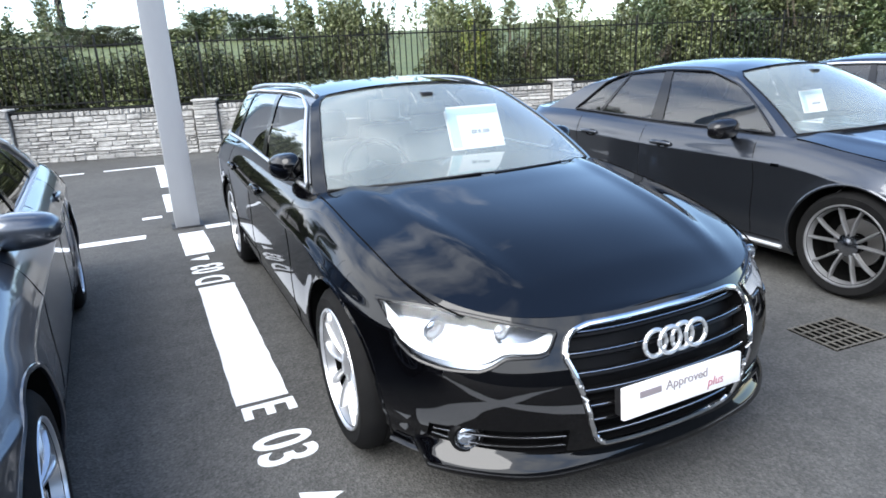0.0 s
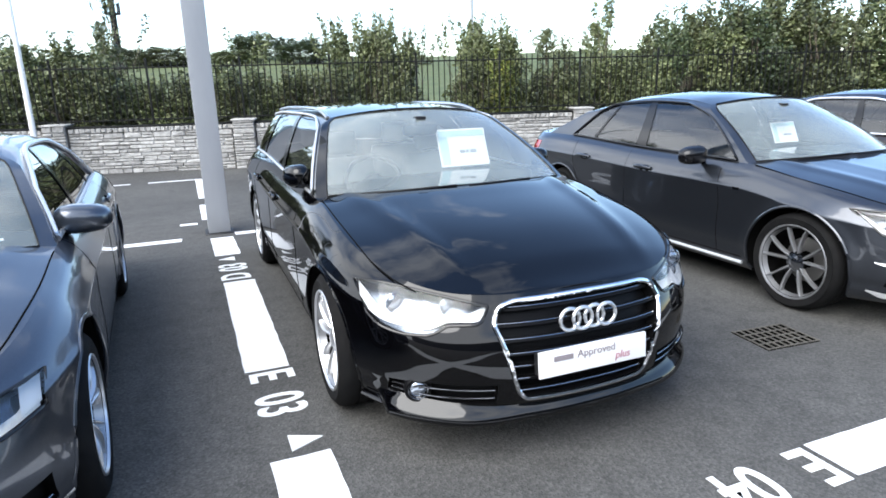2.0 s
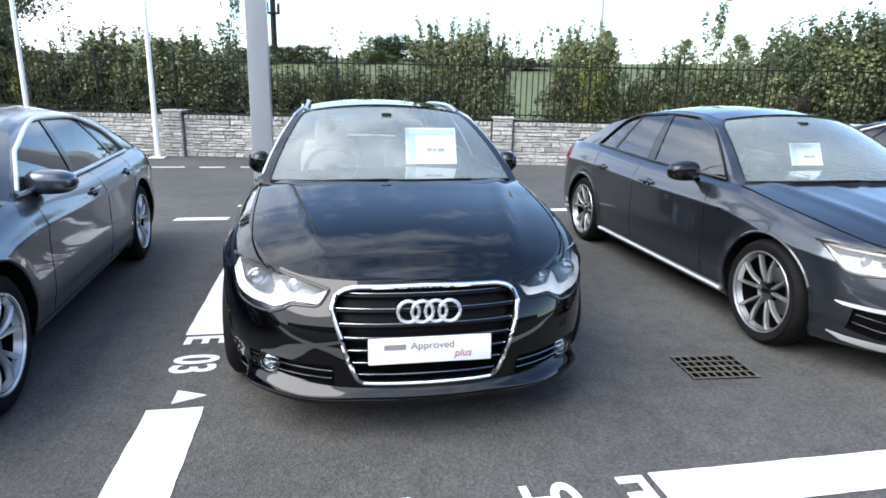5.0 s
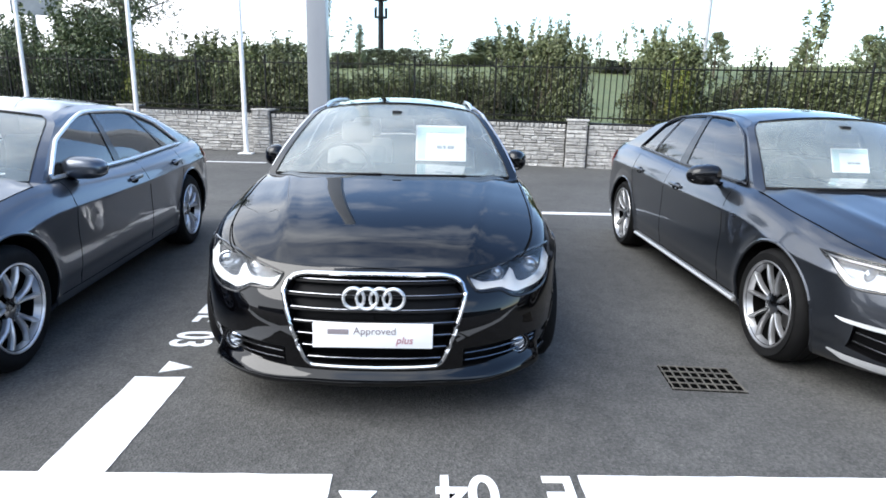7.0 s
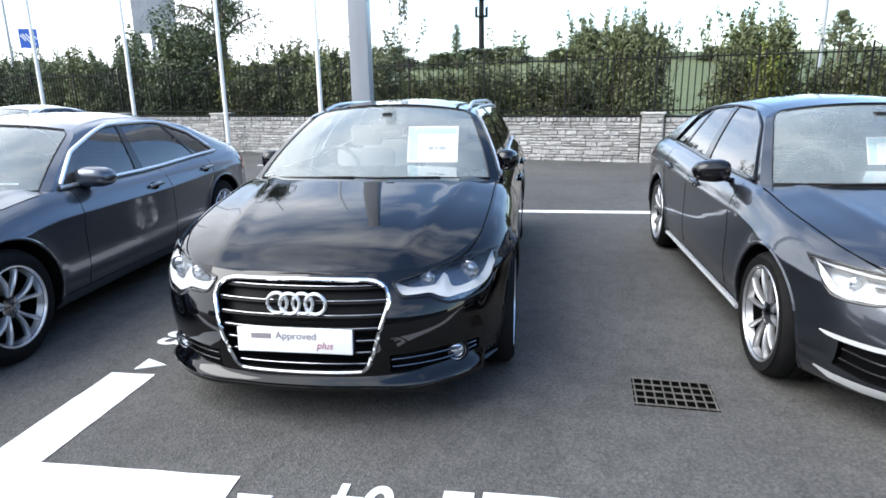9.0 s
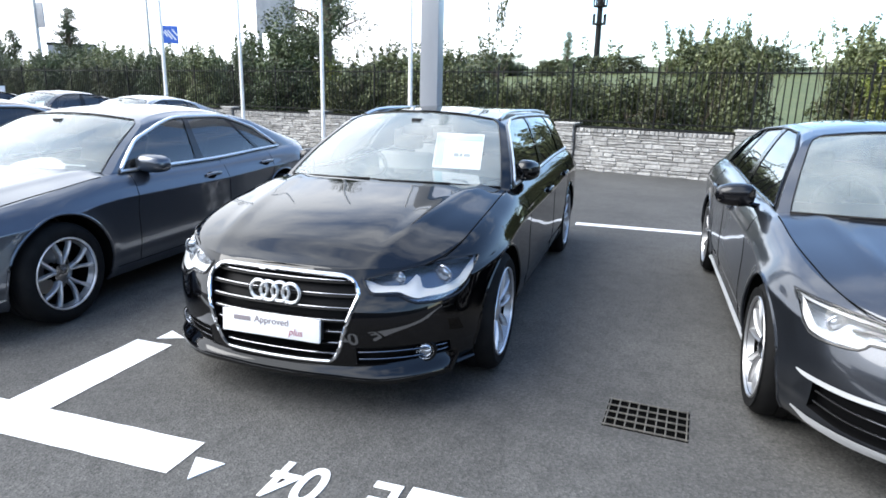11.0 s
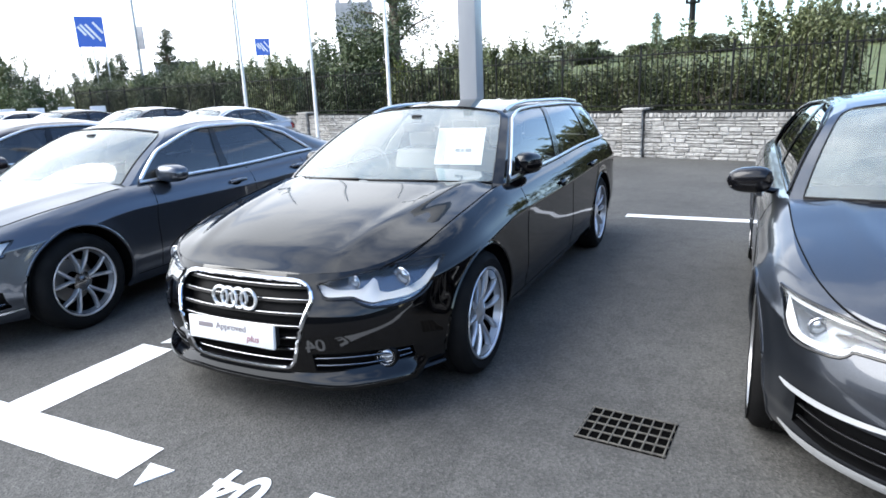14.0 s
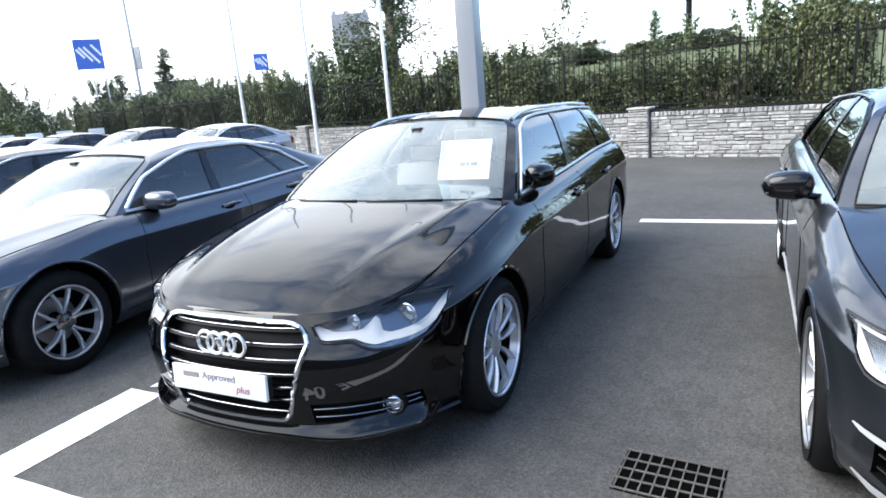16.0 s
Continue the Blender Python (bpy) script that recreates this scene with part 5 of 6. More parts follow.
def make_stone(m, info, output):
    b = m.node_tree.nodes["Principled BSDF"]
    co = node(m, "ShaderNodeTexCoord")
    n = node(m, "ShaderNodeTexNoise", Scale=14.0, Detail=8.0, Roughness=0.7)
    link(m, co.outputs["Object"], n.inputs["Vector"])
    ramp = node(m, "ShaderNodeValToRGB")
    for e, (pos, col) in zip(ramp.color_ramp.elements, ((0.28, (0.22, 0.212, 0.195)), (0.62, (0.46, 0.45, 0.43)))):
        e.position, e.color = pos, (*col, 1)
    link(m, n.outputs["Fac"], ramp.inputs["Fac"])
    rnd = node(m, info)
    tone = node(m, "ShaderNodeMapRange", To_Min=0.72, To_Max=1.18)
    link(m, rnd.outputs[output], tone.inputs["Value"])
    mx = node(m, "ShaderNodeMix")
    mx.data_type, mx.blend_type = "RGBA", "MULTIPLY"
    mx.inputs["Factor"].default_value = 1.0
    link(m, ramp.outputs["Color"], mx.inputs["A"])
    link(m, tone.outputs["Result"], mx.inputs["B"])
    link(m, mx.outputs["Result"], b.inputs["Base Color"])
    f = node(m, "ShaderNodeTexNoise", Scale=45.0, Detail=5.0)
    link(m, co.outputs["Object"], f.inputs["Vector"])
    bp = node(m, "ShaderNodeBump", Strength=0.6, Distance=0.012)
    link(m, f.outputs["Fac"], bp.inputs["Height"])
    link(m, bp.outputs["Normal"], b.inputs["Normal"])


make_stone(STONE, "ShaderNodeObjectInfo", "Random")
STONE_JOINED = material("grey-white split stone of the far wall", (0.5, 0.5, 0.48), 0.9)
make_stone(STONE_JOINED, "ShaderNodeNewGeometry", "Random Per Island")
MORTAR = material("dark mortar", (0.16, 0.155, 0.145), 0.95)
mottled(MORTAR, ((0.3, (0.16, 0.155, 0.15)), (0.7, (0.28, 0.27, 0.26))), 20.0, bump=0.4)
RAIL = material("black painted railing", (0.007, 0.0075, 0.0075), 0.6, spec=0.2)

WALL_TURN = math.degrees(math.atan(-0.25))
WALL_AT = pose(0.04, 12.74, -0.16, 0, 0, WALL_TURN)
BAY, WALL_TOP = 3.92, 1.06
rng = random.Random(7)


def stone_mesh(bm, x0, x1, z0, z1, depth, seed):
    """One rough-faced stone: a block with a bulging, uneven front."""
    r = random.Random(seed)
    w, h = x1 - x0, z1 - z0
    g = 0.003
    back = [bm.verts.new((x, 0.03, z)) for x, z in ((x0 + g, z0 + g), (x1 - g, z0 + g), (x1 - g, z1 - g), (x0 + g, z1 - g))]
    rim = [bm.verts.new((x + r.uniform(-0.004, 0.004), -depth * 0.6, z + r.uniform(-0.008, 0.008))) for x, z in ((x0 + g, z0 + g), (x1 - g, z0 + g), (x1 - g, z1 - g), (x0 + g, z1 - g))]
    top = [bm.verts.new((x + r.uniform(-0.02, 0.02), -depth - r.uniform(0, 0.024), z + r.uniform(-0.007, 0.007))) for x, z in ((x0 + 0.02, z0 + 0.018), (x1 - 0.02, z0 + 0.018), (x1 - 0.02, z1 - 0.018), (x0 + 0.02, z1 - 0.018))]
    for i in range(4):
        j = (i + 1) % 4
        bm.faces.new((back[i], back[j], rim[j], rim[i]))
        bm.faces.new((rim[i], rim[j], top[j], top[i]))
    bm.faces.new(top)


def courses(x0, x1, z0, z1, r):
    """Rectangles of a roughly coursed wall."""
    out = []
    z = z0
    while z < z1 - 0.02:
        h = min(r.choice((0.065, 0.075, 0.085, 0.11)), z1 - z)
        if z1 - z - h < 0.045:
            h = z1 - z
        x = x0
        while x < x1 - 0.01:
            w = r.uniform(0.16, 0.46)
            if x1 - x - w < 0.10:
                w = x1 - x
            if h > 0.1 and r.random() < 0.45:
                out += [(x, x + w, z, z + h / 2), (x, x + w, z + h / 2, z + h)]
            else:
                out.append((x, x + w, z, z + h))
            x += w
        z += h
    return out


def wall_bay(k):
    """One stretch of wall from pillar k to pillar k + 1, with the pillar at its start."""
    base = WALL_AT @ pose(k * BAY, 0, 0)
    wall = new(f"wall_{k + 9}", part_mesh(box(bmesh.new(), -0.24, BAY - 0.24, 0.03, 0.36, -0.1, WALL_TOP - 0.1), "wall"))
    wall.data.materials.append(MORTAR)
    wall.matrix_world = base
    tagged(wall, "low boundary wall of grey-white split stone with pillars", "wall", kind="structure")
    r = random.Random(100 + k)
    stones = courses(0.02, BAY - 0.50, 0.0, WALL_TOP - 0.17, r)
    if k in (0, 1):
        for n, s in enumerate(stones[:145]):
            bm = bmesh.new()
            stone_mesh(bm, *s, 0.035, 1000 * k + n)
            part("stone", fix_normals(bm), STONE, wall, sharp=0)
        rest = stones[145:]
    else:
        rest = stones
    bm = bmesh.new()
    for n, s in enumerate(rest):
        stone_mesh(bm, *s, 0.035, 5000 + 1000 * k + n)
    # upright stones of the coping
    x = 0.02
    while x < BAY - 0.5:
        w = r.uniform(0.07, 0.13)
        stone_mesh(bm, x, min(x + w, BAY - 0.5), WALL_TOP - 0.17, WALL_TOP - 0.065, 0.05, r.randint(0, 99999))
        x += w
    ob = part("stonework", fix_normals(bm), STONE_JOINED, wall, sharp=0)
    tagged(ob, kind="stuff")
    part("coping", box(bmesh.new(), 0.0, BAY - 0.48, -0.05, 0.38, WALL_TOP - 0.065, WALL_TOP - 0.03, 0.008, 1), RAIL, wall)
    pillar = part("pillar", box(bmesh.new(), -0.45, -0.03, -0.06, 0.40, -0.1, WALL_TOP + 0.0, 0.0), MORTAR, wall)
    bm = bmesh.new()
    for n, (a, b, c, d) in enumerate(courses(-0.47, -0.01, 0.0, WALL_TOP + 0.0, r)):
        stone_mesh(bm, a, b, c, d, 0.035, 9000 + 100 * k + n)
    bmesh.ops.translate(bm, verts=bm.verts, vec=(0, -0.09, 0))
    tagged(part("pillar_stonework", fix_normals(bm), STONE_JOINED, pillar, sharp=0), kind="stuff")
    part("pillar_cap", box(bmesh.new(), -0.50, 0.02, -0.15, 0.42, WALL_TOP + 0.0, WALL_TOP + 0.04, 0.01, 1), STONE_JOINED, pillar)


for k in range(-9, 4):
    wall_bay(k)

# railings on the wall
pale_me = part_mesh(tube(bmesh.new(), [(0, 0, 0.05), (0, 0, 1.30), (0, 0, 1.36)], lambda t: 0.0125 if t < 0.8 else 0.004, 6), "pale")
rail_me = part_mesh(box(bmesh.new(), -0.0, BAY, -0.02, 0.02, -0.014, 0.014, 0.004, 1), "rail")
post_me = part_mesh(box(bmesh.new(), -0.021, 0.021, -0.021, 0.021, 0, 1.42, 0.005, 1), "post")
fence = thing("fence_panel", WALL_AT @ pose(-8 * BAY - 0.24, 0.22, WALL_TOP - 0.04), "black painted steel railing panel on the wall", "fence", "railing panels")
part_of("fence_post", post_me, RAIL, fence)
second = part_of("fence_post", post_me, RAIL, fence)
second.location = (BAY / 2, 0, 0)
for z in (0.12, 1.22):
    part_of("rail", rail_me, RAIL, fence).location = (0, 0, z)
for n in range(1, 30):
    if n != 15:
        part_of("pale", pale_me, RAIL, fence).location = (n * BAY / 30, 0, 0)
for k in range(-7, 4):
    copy_thing(fence, WALL_AT @ pose(k * BAY - 0.24, 0.22, WALL_TOP - 0.04))

# ---- field beyond the wall ----
def hill(x, y):
    far = y - (12.74 - 0.25 * x)
    return -0.1 + 7.9 * smooth(8, 130, far) + 0.25 * math.sin(x * 0.11) * smooth(6, 30, far)


GRASS = material("grass", (0.08, 0.12, 0.03), 0.8)
mottled(GRASS, ((0.3, (0.050, 0.072, 0.022)), (0.55, (0.090, 0.110, 0.036)), (0.8, (0.150, 0.150, 0.060))), 0.6, 8.0, 0.7, 0.5, 30, distance=0.05)
bm = bmesh.new()
grid(bm, lambda x, d: (x, 12.74 - 0.25 * x + d, hill(x, 12.74 - 0.25 * x + d)), steps(-70, 90, 64), [0.34, 1.5, 3, 6, 10, 15, 22, 30, 40, 55, 75, 100, 135, 200, 330])
tagged(part("field", fix_normals(bm), GRASS, sharp=0), "grassy field rising beyond the wall", "ground", kind="structure")

# ---- plants ----
def leafy(name, tones, rough=0.42):
    """Leaves of slightly different greens."""
    m = material(name, tones[0], rough, 0.0, 0.0, 0.5)
    b = m.node_tree.nodes["Principled BSDF"]
    rnd = node(m, "ShaderNodeNewGeometry")
    ramp = node(m, "ShaderNodeValToRGB")
    els = ramp.color_ramp.elements
    while len(els) < len(tones):
        els.new(0.5)
    for i, (e, c) in enumerate(zip(els, tones)):
        e.position, e.color = i / (len(tones) - 1), (*c, 1)
    link(m, rnd.outputs["Random Per Island"], ramp.inputs["Fac"])
    info = node(m, "ShaderNodeObjectInfo")
    tone = node(m, "ShaderNodeMapRange", To_Min=0.66, To_Max=1.36)
    link(m, info.outputs["Random"], tone.inputs["Value"])
    mx = node(m, "ShaderNodeMix")
    mx.data_type, mx.blend_type = "RGBA", "MULTIPLY"
    mx.inputs["Factor"].default_value = 1.0
    link(m, ramp.outputs["Color"], mx.inputs["A"])
    link(m, tone.outputs["Result"], mx.inputs["B"])
    link(m, mx.outputs["Result"], b.inputs["Base Color"])
    return m


LEAF = leafy("hedge leaves", ((0.036, 0.050, 0.020), (0.082, 0.100, 0.038), (0.130, 0.155, 0.060), (0.21, 0.225, 0.11)))
LEAF_LIGHT = leafy("bright leaves", ((0.09, 0.13, 0.03), (0.17, 0.21, 0.045), (0.27, 0.27, 0.06)))
LEAF_DARK = leafy("dark leaves", ((0.022, 0.040, 0.016), (0.052, 0.075, 0.028), (0.10, 0.125, 0.05)))
BARK = material("bark", (0.09, 0.07, 0.05), 0.9)
mottled(BARK, ((0.3, (0.05, 0.04, 0.03)), (0.7, (0.14, 0.11, 0.08))), 12.0, stretch=(1, 1, 0.25), bump=0.6)


def leaves(clumps, per, size, spread, seed, tall=1.0):
    """Vertices and faces of many small folded leaves round the clump centres."""
    r = np.random.RandomState(seed)
    c = np.repeat(np.array(clumps, float), per, axis=0)
    n = len(c)
    d = r.normal(size=(n, 3))
    d /= np.linalg.norm(d, axis=1)[:, None]
    c = c + d * (spread * r.uniform(0.2, 1.0, n) ** 0.6)[:, None] * (1, 1, tall)
    a = d * (1, 1, 0.5) + r.normal(scale=0.8, size=(n, 3))
    a /= np.linalg.norm(a, axis=1)[:, None]
    s = np.cross(a, r.normal(size=(n, 3)))
    s /= np.linalg.norm(s, axis=1)[:, None]
    up = np.cross(a, s)
    long = size * r.uniform(0.6, 1.35, n)[:, None]
    p0, p1 = c - a * long * 0.5, c + a * long * 0.5
    m0, m1 = c + s * long * 0.30 + up * long * 0.10, c - s * long * 0.30 + up * long * 0.10
    verts = np.stack([p0, m0, p1, m1], 1).reshape(-1, 3)
    k = np.arange(n) * 4
    faces = np.stack([np.stack([k, k + 1, k + 2], 1), np.stack([k, k + 2, k + 3], 1)], 1).reshape(-1, 3)
    return verts, faces


def crown_mesh(name, *args, **kw):
    verts, faces = leaves(*args, **kw)
    me = bpy.data.meshes.new(name)
    me.from_pydata(verts.tolist(), [], faces.tolist())
    return me


def limbs(r, stems, height, reach, thick):
    """Tapered stems that fork upwards; returns the mesh and the tips."""
    bm = bmesh.new()
    tips = []
    for _ in range(stems):
        a = r.uniform(0, 2 * math.pi)
        lean = r.uniform(0.1, 1.0) * reach
        top = Vector((lean * math.cos(a), lean * math.sin(a), height * r.uniform(0.7, 1.0)))
        root = Vector((0.12 * math.cos(a), 0.12 * math.sin(a), 0))
        mid = root.lerp(top, 0.5) + Vector((r.uniform(-0.1, 0.1), r.uniform(-0.1, 0.1), 0.1))
        tube(bm, [root, mid, top], lambda t: thick * (1 - 0.75 * t), 6)
        for _ in range(3):
            start = mid.lerp(top, r.uniform(0, 0.7))
            b = r.uniform(0, 2 * math.pi)
            end = start + Vector((math.cos(b) * reach * 0.5, math.sin(b) * reach * 0.5, height * r.uniform(0.08, 0.25)))
            tube(bm, [start, start.lerp(end, 0.5), end], lambda t: thick * 0.45 * (1 - 0.7 * t), 5)
            tips.append(end)
        tips.append(top)
    return bm, tips


def shrub(seed, wide, deep, high, mat, dense, label, name="shrub", category="shrub", sprigs=18, leaf=0.088, per=32, spread=0.2):
    """A hedge shrub: stems inside, an uneven crown of leaf clumps and a few long sprigs."""
    r = random.Random(seed)
    ob = thing(name, pose(0, 0, 0), label, category, "hedge shrubs")
    bm, tips = limbs(r, 6, high * 0.75, wide * 0.4, 0.03)
    clumps, sprig_tips = [], []
    for _ in range(dense):
        a, t = r.uniform(0, 2 * math.pi), r.random() ** 0.45
        h = r.random() ** 0.8
        width = (1.0 - 0.35 * h ** 3) * (0.88 + 0.2 * math.sin(3 * a + seed))
        roof = 0.84 + 0.12 * math.sin(2.3 * a + seed * 1.7) + 0.06 * math.sin(7 * t + seed)
        clumps.append((wide / 2 * t * width * math.cos(a), deep / 2 * t * width * math.sin(a), 0.1 + high * h * roof * (1 - 0.12 * t * t)))
    for _ in range(sprigs):
        a = r.uniform(0, 2 * math.pi)
        x, y = wide * 0.4 * r.uniform(-1, 1), deep * 0.25 * math.sin(a)
        up = r.uniform(0.05, 0.55)
        foot = Vector((x, y, high * 0.6))
        tip = Vector((x + 0.5 * math.cos(a), y, high * 0.9 + up))
        tube(bm, [foot, foot.lerp(tip, 0.5), tip], lambda t: 0.008 * (1 - 0.7 * t), 4)
        sprig_tips += [tuple(foot.lerp(tip, 0.55 + 0.47 * k / 6)) for k in range(7)]
    part("stem", bm, BARK, ob)
    part_of("crown", crown_mesh("crown", clumps, per, leaf, spread, seed), mat, ob, sharp=0)
    part_of("upper_crown", crown_mesh("upper_crown", sprig_tips, max(8, per // 3), leaf, spread * 0.45, seed + 1), mat, ob, sharp=0)
    return ob


SHRUBS = [shrub(3, 2.6, 1.5, 2.55, LEAF, 300, "dense green hedge shrub behind the railings"),
          shrub(8, 2.2, 1.4, 2.2, LEAF, 240, "green hedge shrub behind the railings"),
          shrub(13, 2.5, 1.5, 2.9, LEAF_DARK, 320, "dark green tall hedge shrub behind the railings"),
          shrub(21, 2.0, 1.3, 2.35, LEAF_LIGHT, 230, "bright yellow-green hedge shrub behind the railings"),
          shrub(34, 2.7, 1.6, 2.7, LEAF, 320, "dense mid-green hedge shrub behind the railings", sprigs=22)]
for ob in SHRUBS:
    ob.location = (0, -500, 0)
# which shrub stands at which place along the wall, metres from the pillar at its middle, with its scale
HEDGE = [(-34 + 1.75 * k, (4, 0, 2, 0, 4, 2, 0)[k % 7], 0.98 + 0.06 * math.sin(k * 1.9)) for k in range(13)]
HEDGE += [(-11.6, 2, 1.15, 1.15), (-10.2, 2, 1.18, 1.18), (-8.8, 3, 0.98, 0.98), (-8.2, 0, 0.9, 0.78), (-7.6, 1, 1, 0.92), (-7, 2, 0.9, 0.74), (-6.4, 4, 1.1, 1.01), (-5.8, 0, 0.9, 0.74), (-5.2, 0, 1.15, 1.06), (-4.6, 1, 0.9, 0.74), (-4, 4, 1.1, 0.92), (-3.4, 0, 0.9, 0.67), (-2.8, 1, 0.98, 0.82),
          (-2.2, 4, 0.9, 0.67), (-1.6, 0, 0.95, 0.74), (-1, 1, 0.95, 0.72), (-0.4, 4, 0.95, 0.76), (0.2, 0, 0.9, 0.71), (0.8, 1, 1, 0.84), (1.5, 0, 0.95, 0.77),
          (2.4, 4, 0.85, 1.10), (2.95, 0, 0.75, 1.18), (3.25, 4, 0.7, 1.00), (5.25, 0, 0.62, 0.95), (5.7, 4, 0.92, 1.10), (6, 3, 0.85, 0.90), (5.8, 0, 0.8, 1.00), (7, 0, 0.7, 0.74), (7.7, 1, 0.85, 0.84), (8.4, 4, 0.9, 0.80), (9.2, 0, 0.95, 0.84), (9.9, 1, 1, 0.95),
          (10.7, 2, 0.85, 1.00), (11.7, 4, 1.2, 1.08), (12.9, 2, 1.3, 1.12), (14.2, 4, 1.4, 1.22), (15.6, 0, 1.4, 1.28), (17.2, 2, 1.4, 1.30)]
placed = set()
for n, (x, kind, size, *tall) in enumerate(HEDGE):
    high = tall[0] if tall else size
    at = WALL_AT @ pose(x, 1.65 + 0.25 * math.sin(n * 2.1), 0.1, 0, 0, (n * 77) % 360) @ Matrix.Diagonal((size, size, high, 1))
    if kind not in placed:
        placed.add(kind)
        SHRUBS[kind].matrix_world = at
        tagged(SHRUBS[kind], group="hedge shrubs")
    else:
        o = copy_thing(SHRUBS[kind], Matrix())
        o.matrix_world = at


def tree(seed, high, wide, mat, clumps, per, leaf, label, pointed=False):
    r = random.Random(seed)
    ob = thing("tree", pose(0, 0, 0), label, "tree", "background trees")
    bm = bmesh.new()
    tube(bm, [(0, 0, 0), (0.05, 0.02, high * 0.4), (0.0, 0.05, high * 0.75), (0.02, 0, high * 0.97)], lambda t: 0.03 * high * (1 - 0.9 * t), 8)
    pts = []
    tiers = 12 if pointed else 16
    for k in range(tiers):
        h = lerp(0.15 if pointed else 0.32, 0.96, k / (tiers - 1))
        reach = wide / 2 * ((1 - h) ** 0.8 * 1.1 + 0.05 if pointed else math.sin(math.pi * min(1, 0.25 + 0.75 * h)) ** 0.7)
        for j in range(4):
            a = r.uniform(0, 2 * math.pi)
            end = Vector((reach * r.uniform(0.6, 1.05) * math.cos(a), reach * r.uniform(0.6, 1.05) * math.sin(a), high * h + r.uniform(-0.03, 0.06) * high))
            start = Vector((0, 0, high * h - 0.08 * high))
            tube(bm, [start, start.lerp(end, 0.5) + Vector((0, 0, 0.02 * high)), end], lambda t: 0.008 * high * (1 - 0.75 * t), 5)
            for i in range(max(1, clumps // (tiers * 4))):
                t = r.uniform(0.35, 1.08)
                p = start.lerp(end, t) + Vector((r.uniform(-1, 1), r.uniform(-1, 1), r.uniform(-0.5, 0.5))) * 0.05 * high
                pts.append(tuple(p))
    part("trunk", bm, BARK, ob)
    part_of("crown", crown_mesh("crown", pts, per, leaf, 0.045 * high, seed, tall=0.6 if pointed else 0.9), mat, ob, sharp=0)
    return ob


big = tree(5, 8.6, 4.8, LEAF_DARK, 700, 48, 0.085, "tall dark layered conifer rising over the hedge", True)
big.matrix_world = pose(-9.1, 17.7, -0.1)
conifer = tree(9, 7.5, 3.2, LEAF_DARK, 260, 40, 0.13, "dark pointed tree far beyond the car park", True)
conifer.matrix_world = pose(-30.73, 27.22, -0.1) @ Matrix.Scale(0.75, 4)
round_tree = tree(15, 6.0, 4.6, LEAF, 330, 42, 0.14, "leafy green tree far beyond the car park")
round_tree.matrix_world = pose(-90, 34, -0.1)
for x, y, s, src in ((-37.1, 28.9, 0.64, conifer), (-47.0, 32.3, 0.54, conifer), (-58, 44, 0.5, round_tree), (-66, 38, 0.6, round_tree), (-75, 30, 0.6, round_tree), (-70, 50, 0.55, round_tree), (-52, 52, 0.5, round_tree),
                     (-46, 60, 0.5, round_tree), (-84, 40, 0.6, round_tree), (-9.5, 88, 0.8, conifer), (-60, 22, 0.45, round_tree), (-80, 24, 0.5, round_tree), (34, 74, 0.9, round_tree), (44, 62, 0.9, round_tree), (40, 66, 0.8, round_tree)):
    o = copy_thing(src, Matrix())
    o.matrix_world = pose(x, y, hill(x, y) - 0.15 if y > 20 else -0.1, 0, 0, (x * 37) % 360) @ Matrix.Scale(s, 4)

# rough bushes standing behind the hedge and along the far edge of the field
for n, (x, d, s, kind) in enumerate(((-19, 4.5, 1.2, 4), (-16, 5.0, 1.1, 0), (-14, 4.2, 1.25, 2), (-22, 5, 1.2, 0), (-25, 5, 1.3, 4), (-28, 5, 1.2, 2), (-6.0, 5.0, 1.0, 1), (6.2, 3.4, 0.75, 0),
                                     (12.4, 3.6, 1.25, 4), (14.0, 3.6, 1.4, 0), (16.0, 3.6, 1.45, 2), (-40, 70, 2.2, 4), (-30, 74, 2.0, 0), (-20, 78, 2.2, 2), (-12, 80, 1.9, 4), (-3, 84, 2.2, 0), (6, 82, 2.0, 4), (15, 78, 2.2, 2), (25, 74, 2.2, 4), (10, 90, 2.4, 2), (-8, 92, 2.4, 2), (-25, 90, 2.5, 4),
                                     (-50, 62, 2.2, 0), (-58, 50, 2.0, 2), (-46, 40, 1.8, 4), (-38, 36, 1.6, 0), (-34, 30, 1.5, 2), (-42, 26, 1.4, 4), (-50, 30, 1.5, 2), (-60, 34, 1.6, 0), (-36, 20, 1.2, 4), (-40, 16, 1.2, 2), (-46, 14, 1.2, 0), (-52, 18, 1.3, 4), (-58, 22, 1.3, 2), (-66, 26, 1.4, 0))):
    o = copy_thing(SHRUBS[kind], Matrix())
    y = 12.74 - 0.25 * x + d
    far = d > 20
    o.matrix_world = pose(x, y, hill(x, y) - 0.1, 0, 0, (n * 61) % 360) @ (Matrix.Diagonal((s * 1.9, s * 2.6, s * (0.40 + 0.13 * math.sin(n * 2.7)), 1)) if far else Matrix.Scale(s, 4))
    tagged(o, "rough green bush standing beyond the hedge", group="background bushes")

